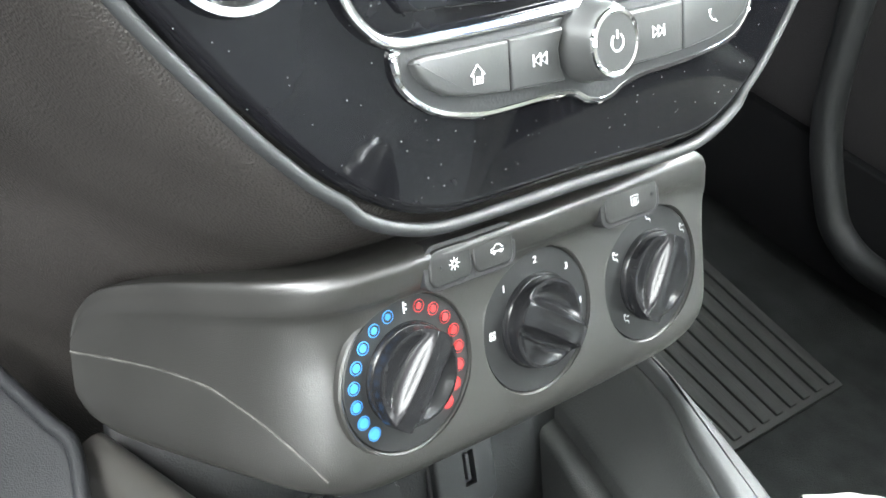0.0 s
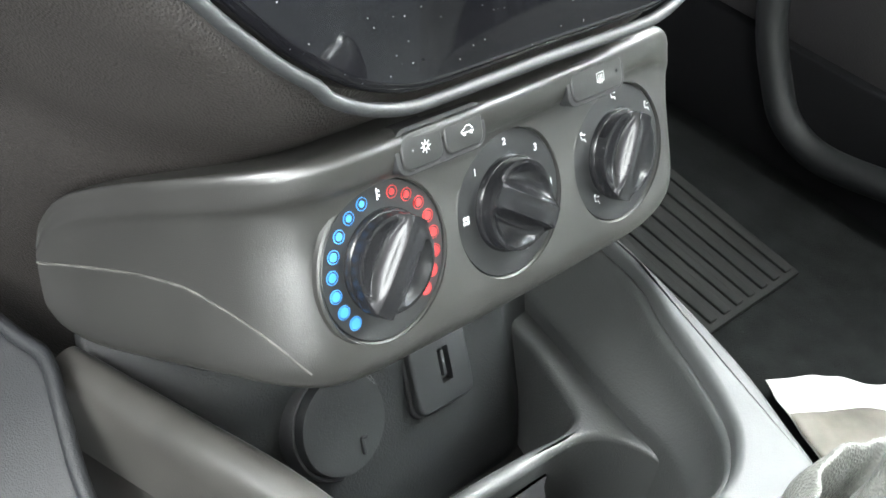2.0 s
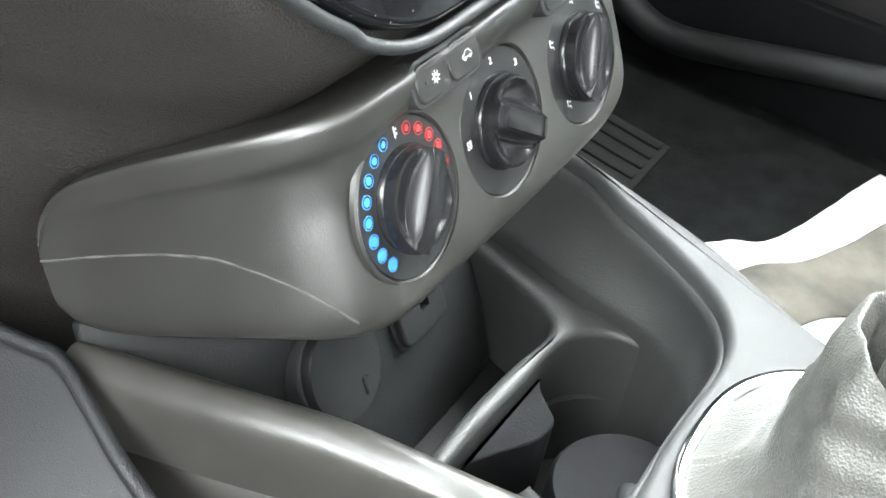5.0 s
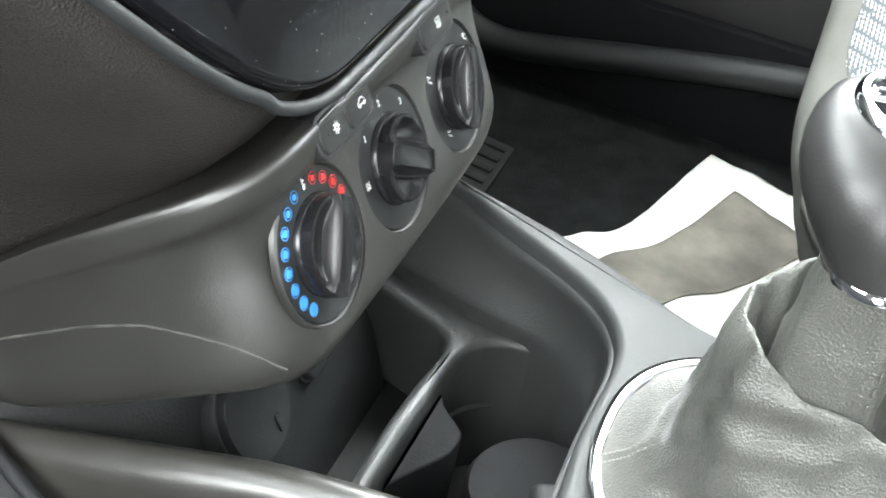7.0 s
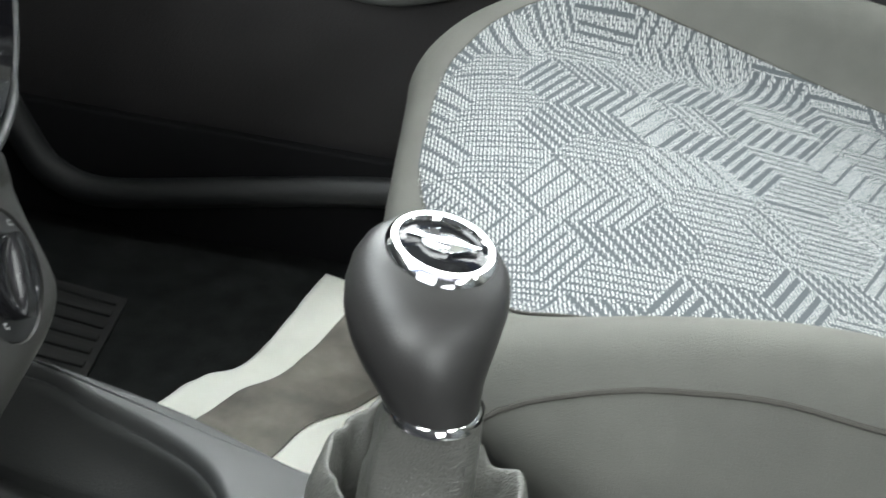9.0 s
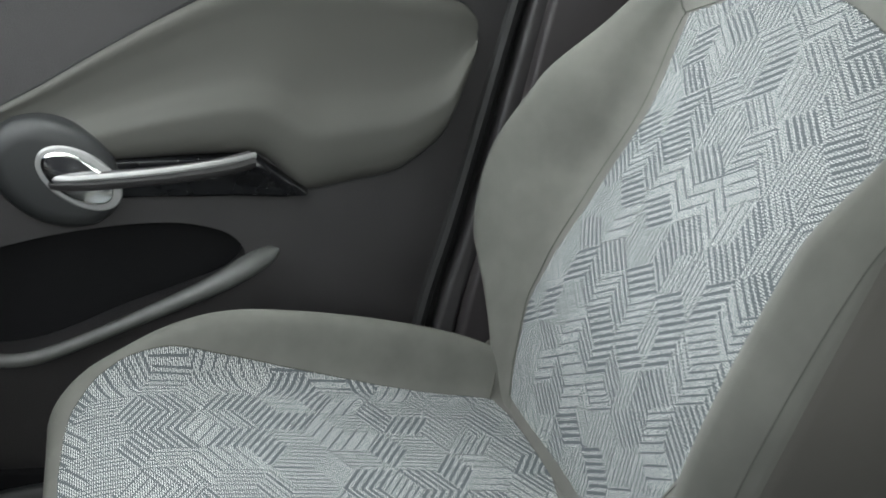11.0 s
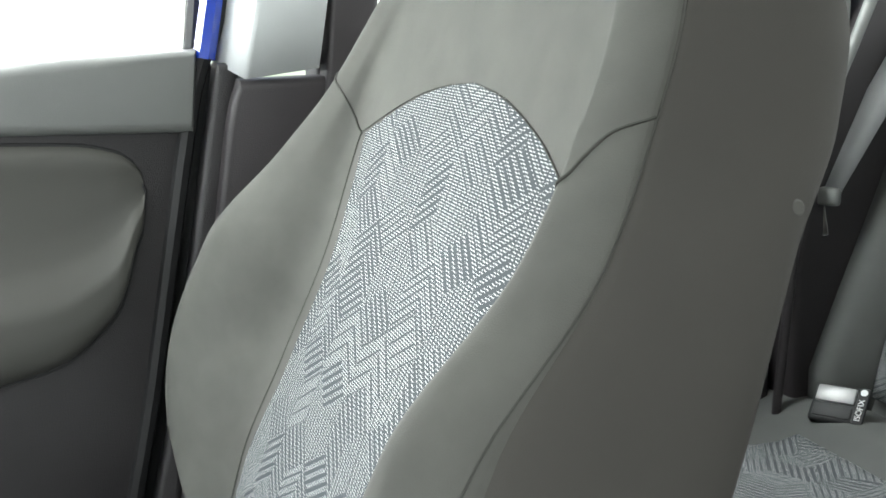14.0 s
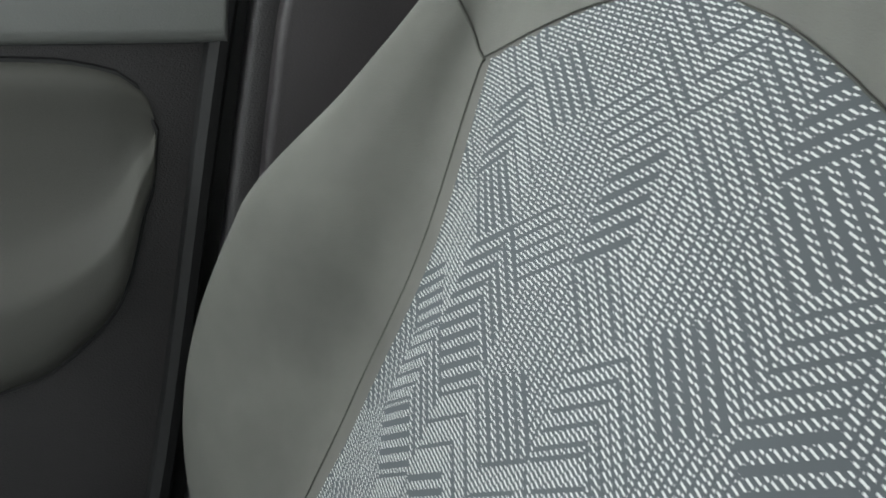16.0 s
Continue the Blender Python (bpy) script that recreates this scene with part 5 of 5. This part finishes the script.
part("sheet", loft([[sheet_pt(i / 40, j / 40, 0) for j in range(41)] for i in range(41)]), M_PAPER, paper, solid=0.0008)
part("print", loft([[sheet_pt(i / 40, 0.20 + 0.42 * j / 30, 0.0015) for j in range(31)] for i in range(36)]), M_FILM, paper, "brown printed area", solid=0.0004)


# ---------- passenger door ----------
door = thing("door_1", "dark plastic passenger door with grey cloth pad and storage pocket", "car door", kind="structure")
# inner skin from sill to belt line
skin = [(0.45, 0.80), (-0.245, 0.840), (-0.680, 0.878), (-0.661, 0.76), (-0.637, 0.62), (-0.611, 0.50), (-0.572, 0.375), (-0.53, 0.28), (-0.45, 0.205), (-0.2, 0.185), (0.1, 0.16), (0.45, 0.16)]
pk_hole = [(0.075, 0.408), (0.039, 0.379), (-0.024, 0.352), (-0.073, 0.345), (-0.131, 0.358), (-0.214, 0.395), (-0.30, 0.428), (-0.335, 0.446), (-0.350, 0.465), (-0.345, 0.485), (-0.318, 0.503), (-0.253, 0.512), (-0.146, 0.500), (-0.043, 0.474), (0.06, 0.440)]
body = part("inner_panel", slab(skin, -0.05, 0.0, 0.006, MD), M_DOOR, door)
hole = [(p.x, p.y) for p in spline([(a, b, 0) for a, b in pk_hole] + [(*pk_hole[0], 0)], 60)][:-1]
cut(body, [cutter(slab(hole, -0.042, 0.03, 0, MD))])
# Black sheet at the back of the pocket, in place of its deep shade.
part("pocket_shade", slab([(x * 1.02 + 0.003, z) for x, z in hole], -0.0415, -0.038, 0, MD), M_GLOVE, door, "black sheet that puts shade into the door pocket")
# pocket bulge: a rim that stands out from the skin along the pocket's lower edge
rim_ = spline([(0.12, 0.422, 0), (0.057, 0.389, 0), (0.006, 0.366, 0), (-0.040, 0.347, 0), (-0.079, 0.341, 0), (-0.121, 0.349, 0), (-0.20, 0.382, 0), (-0.30, 0.428, 0), (-0.352, 0.457, 0), (-0.392, 0.478, 0)], 60)
part("pocket_rim", tube([MD @ Vector((p.x, p.y, 0.010 - 0.012 * max(i - 50, 0) / 9)) for i, p in enumerate(rim_)], [(0.0085 + 0.006 * min(max((i - 40) / 12, 0), 1)) * max(0.03, 1 - (max(i - 46, 0) / 13) ** 5) ** 0.5 for i in range(60)], 12, up=(1, 0, 0)), M_POCKET, door, "worn satin edge of the door pocket")
# lower sill trim that curves up to the front
sill = [(-0.50, 0.185), (-0.30, 0.18), (-0.131, 0.168), (0.003, 0.143), (0.058, 0.131), (0.135, 0.117), (0.177, 0.127), (0.203, 0.155), (0.236, 0.222), (0.255, 0.34)]
part("sill_trim", tube([MD @ Vector((a, b, 0.022)) for a, b, _ in spline([(a, b, 0) for a, b in sill], 50)], 0.014, 10, flat=1.0, up=(1, 0, 0)), M_BLACK, door, "dark sill trim along the footwell")
part("sill_wall", slab([(0.5, 0.05), (0.5, 0.19), (-0.6, 0.19), (-0.6, 0.05)], -0.03, 0.012, 0.003, MD), M_GLOVE, door)
# padded insert
def pad_top(y):
    return lerp(((-0.621, 0.750), (-0.619, 0.768), (-0.608, 0.782), (-0.597, 0.790), (-0.554, 0.800), (-0.45, 0.805), (-0.36, 0.802), (-0.31, 0.789), (-0.28, 0.774), (-0.18, 0.715), (-0.10, 0.664), (-0.02, 0.622), (0.05, 0.596), (0.079, 0.584)), y)


def pad_foot(y):
    return lerp(((-0.621, 0.750), (-0.618, 0.720), (-0.607, 0.690), (-0.597, 0.655), (-0.585, 0.628), (-0.56, 0.602), (-0.527, 0.580), (-0.47, 0.566), (-0.424, 0.556), (-0.356, 0.600), (-0.30, 0.597), (-0.10, 0.580), (0.079, 0.578)), y)


def pad_swell(t):
    """How far the pad stands out, from its foot (0) to its top (1): an arm rest below, a hollow above it."""
    return lerp(((0.0, 0.0), (0.02, 0.008), (0.07, 0.017), (0.16, 0.022), (0.27, 0.023), (0.36, 0.0175), (0.48, 0.009), (0.62, 0.006), (0.80, 0.007), (0.93, 0.010), (0.975, 0.008), (1.0, 0.0)), t)


rows = []
for i in range(64):
    y = -0.621 + 0.700 * (i / 63) ** 1.6
    lo, hi = pad_foot(y), pad_top(y)
    k = min(1.0, ((y + 0.621) / 0.030) ** 0.5)
    rows.append([MD @ Vector((y, lo + (hi - lo) * j / 39, 0.001 + pad_swell(j / 39) * k)) for j in range(40)])
part("pad", loft(rows), M_DOORPAD, door, "grey cloth door pad", angle=70)
border = [MD @ Vector((y, pad_top(y), 0.001)) for y in [0.079 - 0.700 * k / 60 for k in range(61)]] + [MD @ Vector((y, pad_foot(y), 0.001)) for y in [-0.621 + 0.197 * k / 30 for k in range(31)]]
part("pad_groove", tube(border, 0.0022, 6, up=(1, 0, 0)), M_SEAL, door, "dark groove round the pad")
# upper trim under the window
top = [(0.45, 0.802), (-0.10, 0.836), (-0.29, 0.858), (-0.42, 0.874), (-0.555, 0.884), (-0.680, 0.888), (-0.672, 0.806), (-0.45, 0.814), (-0.285, 0.817), (0.0, 0.78), (0.45, 0.74)]
part("top_trim", slab(top[::-1], -0.04, 0.014, 0.012, MD, seg=5), M_DOORTOP, door, "grey upper door trim")
# pull handle and recess
part("handle_recess", slab([(-0.10, 0.588), (-0.355, 0.602), (-0.420, 0.559), (-0.396, 0.553), (-0.33, 0.554), (-0.10, 0.548)], 0.0, 0.030, 0.004, MD), M_GLOSS, door, "black glossy handle recess")
pull = part("pull_handle", tube([MD @ Vector(p) for p in spline([(-0.12, 0.572, 0.030), (-0.15, 0.576, 0.052), (-0.24, 0.585, 0.055), (-0.31, 0.593, 0.045), (-0.350, 0.599, 0.028)], 30)], 0.013, 10, flat=0.8), M_DOOR, door)
part("chrome_strip", tube([MD @ Vector(p) for p in spline([(-0.12, 0.578, 0.043), (-0.15, 0.583, 0.064), (-0.24, 0.593, 0.066), (-0.31, 0.601, 0.054), (-0.354, 0.606, 0.034)], 30)], 0.004, 8), M_SATIN, pull, "satin metal strip on the handle")
# dark cup round the release lever in front of the pull, with the bright lever plate in it
def oval(rx, ry, turn, cx, cy, n=40):
    c, q = math.cos(radians(turn)), math.sin(radians(turn))
    return [(cx + rx * math.cos(2 * math.pi * k / n) * c - ry * math.sin(2 * math.pi * k / n) * q, cy + rx * math.cos(2 * math.pi * k / n) * q + ry * math.sin(2 * math.pi * k / n) * c) for k in range(n)]


cup = part("handle_cup", slab(oval(0.078, 0.058, 30, -0.132, 0.580), -0.004, 0.050, 0.022, MD, seg=6), M_BLACK, door, "dark rounded cup of the release lever")
part("lever_rim", slab(oval(0.052, 0.030, 32, -0.158, 0.580), 0.046, 0.0535, 0.003, MD, seg=4), M_SATIN, cup, "satin rim of the lever")
part("lever_plate", slab(oval(0.044, 0.023, 32, -0.156, 0.581), 0.050, 0.058, 0.004, MD, seg=4), M_CHROME, cup, "bright chrome release lever")
bm = slab(oval(0.008, 0.011, 10, -0.022, 0.562, 20), 0.0, 0.010, 0.003, MD)
single("yellow_tag", bm, M_YELLOW, "small yellow plastic tag on the dark door", "tag")

# window glass and frame
M_GLASS = bpy.data.materials.new("window_glass")
M_GLASS.use_nodes = True
gb = M_GLASS.node_tree.nodes["Principled BSDF"]
gb.inputs["Transmission Weight"].default_value, gb.inputs["Roughness"].default_value, gb.inputs["IOR"].default_value = 1.0, 0.0, 1.1
win = thing("window_1", "clear passenger door window with dark frame", "window", kind="structure")
pane = part("pane", slab([(0.35, 0.80), (-0.695, 0.872), (-0.72, 1.24), (0.0, 1.22)][::-1], -0.035, -0.031, 0, MD), M_GLASS, win)
pane.visible_shadow = False
part("frame_post", tube([MD @ Vector(p) for p in ((-0.676, 0.86, -0.012), (-0.694, 1.0, -0.02), (-0.718, 1.25, -0.04))], 0.010, 8), M_SEAL, win, "black rear frame post")
part("paint_edge", tube([MD @ Vector(p) for p in ((-0.688, 0.878, 0.0), (-0.711, 1.0, -0.004), (-0.738, 1.25, -0.02))], 0.012, 8), M_PAINT, win, "blue painted body edge")

single("body_side", slab([(0.5, 0.10), (0.5, 0.19), (-0.64, 0.20), (-0.72, 0.80), (-0.73, 0.835), (-0.85, 0.85), (-1.45, 0.89), (-1.45, 0.10)], -0.09, -0.045, 0.003, MD), M_PAINT, "blue painted body side of the car", "car body", kind="structure")

# B pillar
pillar = thing("pillar_1", "two-tone trim on the pillar behind the passenger door", "pillar trim", kind="structure")


def strip(pts, w, depth, m=M_PILLARDK, nm="panel", lab=""):
    """A slab along a line on the door plane: rows of (along, up), width behind it, at a depth."""
    a = [(p.x, p.y) for p in spline([(y, z, 0) for y, z in pts], 20)]
    b = [(x - lerp([(0, w[0]), (1, w[1])], i / 19), z) for i, (x, z) in enumerate(a)]
    return part(nm, slab(a + b[::-1], depth - 0.03, depth, 0.006, MD), m, pillar, lab)


part("door_seal", tube([MD @ Vector(p) for p in spline([(-0.560, 0.20, 0.0), (-0.578, 0.375, 0.0), (-0.614, 0.54, 0.0), (-0.665, 0.80, 0.0), (-0.684, 0.87, -0.004), (-0.710, 0.95, -0.006), (-0.742, 1.25, -0.02)], 30)], 0.009, 8, up=(1, 0, 0)), M_SEAL, pillar, "black rubber door seal")
strip([(-0.590, 0.20), (-0.600, 0.376), (-0.636, 0.54), (-0.684, 0.80), (-0.698, 0.874)], (0.026, 0.024), 0.014, M_DOOR, "edge_trim", "dark edge of the pillar")
strip([(-0.615, 0.20), (-0.630, 0.40), (-0.66, 0.55), (-0.700, 0.80), (-0.716, 0.858)], (0.16, 0.12), 0.036, M_PILLARDK, "lower_trim", "dark lower pillar trim")
part("jamb", slab([(-0.52, 0.15), (-0.60, 0.80), (-0.63, 0.868), (-0.75, 0.872), (-0.70, 0.15)], -0.05, -0.028, 0.003, MD), M_BLACK, pillar, "dark door jamb")
rows = [[MD @ Vector(p) for p in ((y - 0.002, z + 0.018 - k, -0.03), (y, z + 0.018 - k, -0.012), (y - 0.026, z, 0.036), (y - 0.031, z, 0.038), (y - 0.100 + k, z + 0.008, 0.044), (y - 0.104 + k, z + 0.008, 0.0))] for y, z, k in ((-0.694, 0.859, 0.0), (-0.714, 0.95, 0.004), (-0.746, 1.10, 0.008), (-0.782, 1.27, 0.012))]
part("upper_trim", loft(rows), M_PILLAR, pillar, "light grey upper pillar trim", angle=20, solid=0.003)
strip([(-0.797, 0.80), (-0.812, 0.95), (-0.836, 1.1), (-0.86, 1.27)], (0.050, 0.048), 0.042, M_PILLARDK, "belt_column", "dark belt column")

# ---------- rear bench ----------
rear = thing("rear_bench", "dark grey cloth rear bench with patterned panels", "rear seat")
rows = []
for x in [0.70 - 0.07 * i for i in range(21)]:
    e = 0.02 * (1 - min(abs(x) / 0.7, 1) ** 6)
    rows.append(spline([(x, -1.02, 0.20), (x, -1.01, 0.34), (x, -1.04, 0.415 + e * 0.5), (x, -1.12, 0.430 + e * 0.5), (x, -1.28, 0.420 + e * 0.3), (x, -1.335, 0.428 + e * 0.3), (x, -1.375, 0.442 + e * 0.3), (x, -1.42, 0.440), (x, -1.46, 0.43)], 30))
part("cushion", loft(rows), M_REAR, rear, solid=0.01)
rows = []
for x in [0.62 - 0.062 * i for i in range(21)]:
    rows.append(spline([(x, -1.43, 0.40), (x, -1.455, 0.50), (x, -1.50, 0.66), (x, -1.555, 0.82), (x, -1.59, 0.93), (x, -1.63, 0.97), (x, -1.72, 0.97)], 30))
part("backrest", loft(rows), M_REAR, rear, solid=0.01)


def rear_cush(u, v):
    return Vector((u, v, lerp(((-1.33, 0.433), (-1.28, 0.4255), (-1.12, 0.438), (-1.05, 0.424)), v) + 0.004))


part("patterned_panel", loft([[rear_cush(0.16 + 0.40 * i / 24, -1.315 + 0.255 * j / 24) for i in range(25)] for j in range(25)], uv=[[(0.16 + 0.40 * i / 24, -1.315 + 0.255 * j / 24) for i in range(25)] for j in range(25)]), M_FABRIC_REAR, rear, "patterned grey cloth panel", solid=0.002)
part("patterned_panel", loft([[Vector((0.08 + 0.50 * i / 24, lerp(((0.46, -1.438), (0.50, -1.447), (0.66, -1.492), (0.82, -1.546), (0.93, -1.58)), 0.455 + 0.445 * j / 24) + 0.003, 0.455 + 0.445 * j / 24)) for i in range(25)] for j in range(25)], uv=[[(0.08 + 0.50 * i / 24, 0.455 + 0.445 * j / 24) for i in range(25)] for j in range(25)]), M_FABRIC_REAR, rear, "patterned grey cloth panel", solid=0.002)
# side bolster of the bench by the door
rows = []
for z, y, x in ((0.40, -1.40, 0.625), (0.48, -1.40, 0.625), (0.58, -1.44, 0.625), (0.70, -1.49, 0.63), (0.85, -1.55, 0.635), (0.95, -1.60, 0.635)):
    rows.append([Vector((x + dx, y + dy, z)) for dx, dy in ((0.06, -0.08), (0.045, -0.01), (0.02, 0.012), (-0.012, 0.008), (-0.032, -0.02), (-0.05, -0.07))])
part("side_bolster", loft([spline(r, 20) for r in rows]), M_REAR, rear, solid=0.006)
# anchor box in the gap
anchor = thing("belt_anchor", "chrome-edged child seat anchor in the rear bench", "anchor")
MA = Matrix.Translation((0.568, -1.376, 0.457)) @ pose(0, 0, 0, 0, 0, 35) @ pose(0, 0, 0, -44) @ pose(0, 0, 0, 0, 0, 180)
part("frame", rbox(0.060, 0.050, 0.014, 0.005, 3, MA), M_BLACK, anchor, "dark metal frame")
part("flap", rbox(0.046, 0.022, 0.008, 0.003, 2, MA @ pose(-0.003, 0.010, 0.006)), M_SATIN, anchor, "shiny metal flap")
part("slot", rbox(0.044, 0.016, 0.006, 0.002, 2, MA @ pose(-0.003, -0.012, 0.0055)), M_BLACK, anchor, "dark slot")
part("tag", rbox(0.013, 0.048, 0.006, 0.002, 2, MA @ pose(0.0275, 0.0, 0.006)), M_BLACK, anchor, "black tag with white lettering")
part("lettering", glyph("ISOFIX", 0.0095, MA @ pose(0.0275, -0.006, 0.0093, 0, 0, 90)), M_WHITE, anchor, keep=True)
part("sign", lathe([(0.0, 0.0), (0.0042, 0.0), (0.0042, 0.0006), (0.0, 0.0006)], 20, MA @ pose(0.0275, 0.017, 0.009)), M_WHITE, anchor, "round white sign")

# rear door, C pillar, belt
rdoor = thing("door_2", "dark rear passenger door with light top trim", "car door", kind="structure")
part("inner_panel", slab([(-0.80, 0.20), (-0.80, 0.88), (-1.36, 0.925), (-1.36, 0.20)][::-1], -0.04, 0.01, 0.006, MD), M_PILLARDK, rdoor)
part("top_trim", slab([(-0.92, 0.875), (-0.92, 0.903), (-1.44, 0.945), (-1.44, 0.875)][::-1], -0.03, 0.03, 0.008, MD), M_DOORTOP, rdoor, "light grey upper door trim")
part("quarter_frame", tube([(0.66, -1.20, 1.2), (0.66, -1.34, 0.98), (0.66, -1.42, 0.93)], 0.012, 8), M_SEAL, rdoor, "black quarter window frame")
cp = thing("pillar_2", "dark rear pillar trim with light edge", "pillar trim", kind="structure")
part("lower_trim", slab([(-1.38, 0.20), (-1.36, 0.60), (-1.39, 0.80), (-1.46, 0.93), (-1.58, 1.27), (-2.0, 1.27), (-2.0, 0.20)][::-1], -0.04, 0.05, 0.012, MD), M_PILLARDK, cp)
part("lower_edge", tube([(0.640, -1.335, 0.25), (0.635, -1.340, 0.45), (0.635, -1.355, 0.62), (0.633, -1.378, 0.745)], 0.006, 10), M_PILLARDK, cp)
part("edge_trim", tube([(0.633, -1.378, 0.745), (0.632, -1.385, 0.78), (0.63, -1.445, 0.92), (0.625, -1.55, 1.15), (0.62, -1.6, 1.27)], [0.0045, 0.006, 0.0075, 0.0085, 0.0085], 10), M_DOORTOP, cp, "grey edge of the pillar")
part("upper_trim", slab([(-1.50, 0.98), (-1.56, 1.27), (-1.8, 1.27), (-1.75, 0.98)][::-1], 0.0, 0.06, 0.01, MD), M_PILLAR, cp, "light upper pillar trim")
belt_ = thing("seat_belt", "grey rear seat belt hanging with its metal tongue", "seat belt")
a, b = Vector((0.640, -1.396, 0.692)), Vector((0.612, -1.534, 0.935))
part("webbing", loft([[p + Vector((-0.015, -0.012, 0)), p + Vector((0.015, 0.012, 0))] for p in (a, a.lerp(b, 0.5), b, b + (b - a) * 0.7)]), M_BELT, belt_, solid=0.0015)
part("tongue_cover", rbox(0.044, 0.012, 0.022, 0.005, 3, Matrix.Translation(a) @ pose(0, 0, 0, 0, 0, 30)), M_DOORTOP, belt_)
part("tongue", rbox(0.024, 0.003, 0.04, 0.001, 2, Matrix.Translation(a + Vector((0.008, 0, -0.03))) @ pose(0, 0, 0, 0, 10, 30)), M_CHROME, belt_, "steel belt tongue")

# far white building and verge outside the window; the wall glows for glare
hall = thing("backdrop", "white building front across the grass, made to glow as if overexposed", "building", kind="structure")
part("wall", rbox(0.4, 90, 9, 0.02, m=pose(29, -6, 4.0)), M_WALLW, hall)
for i in range(12):
    part("window", rbox(0.2, 1.4, 1.6, 0.02, m=pose(28.85, -24 + 3.2 * i, 2.6)), M_BELT, hall)
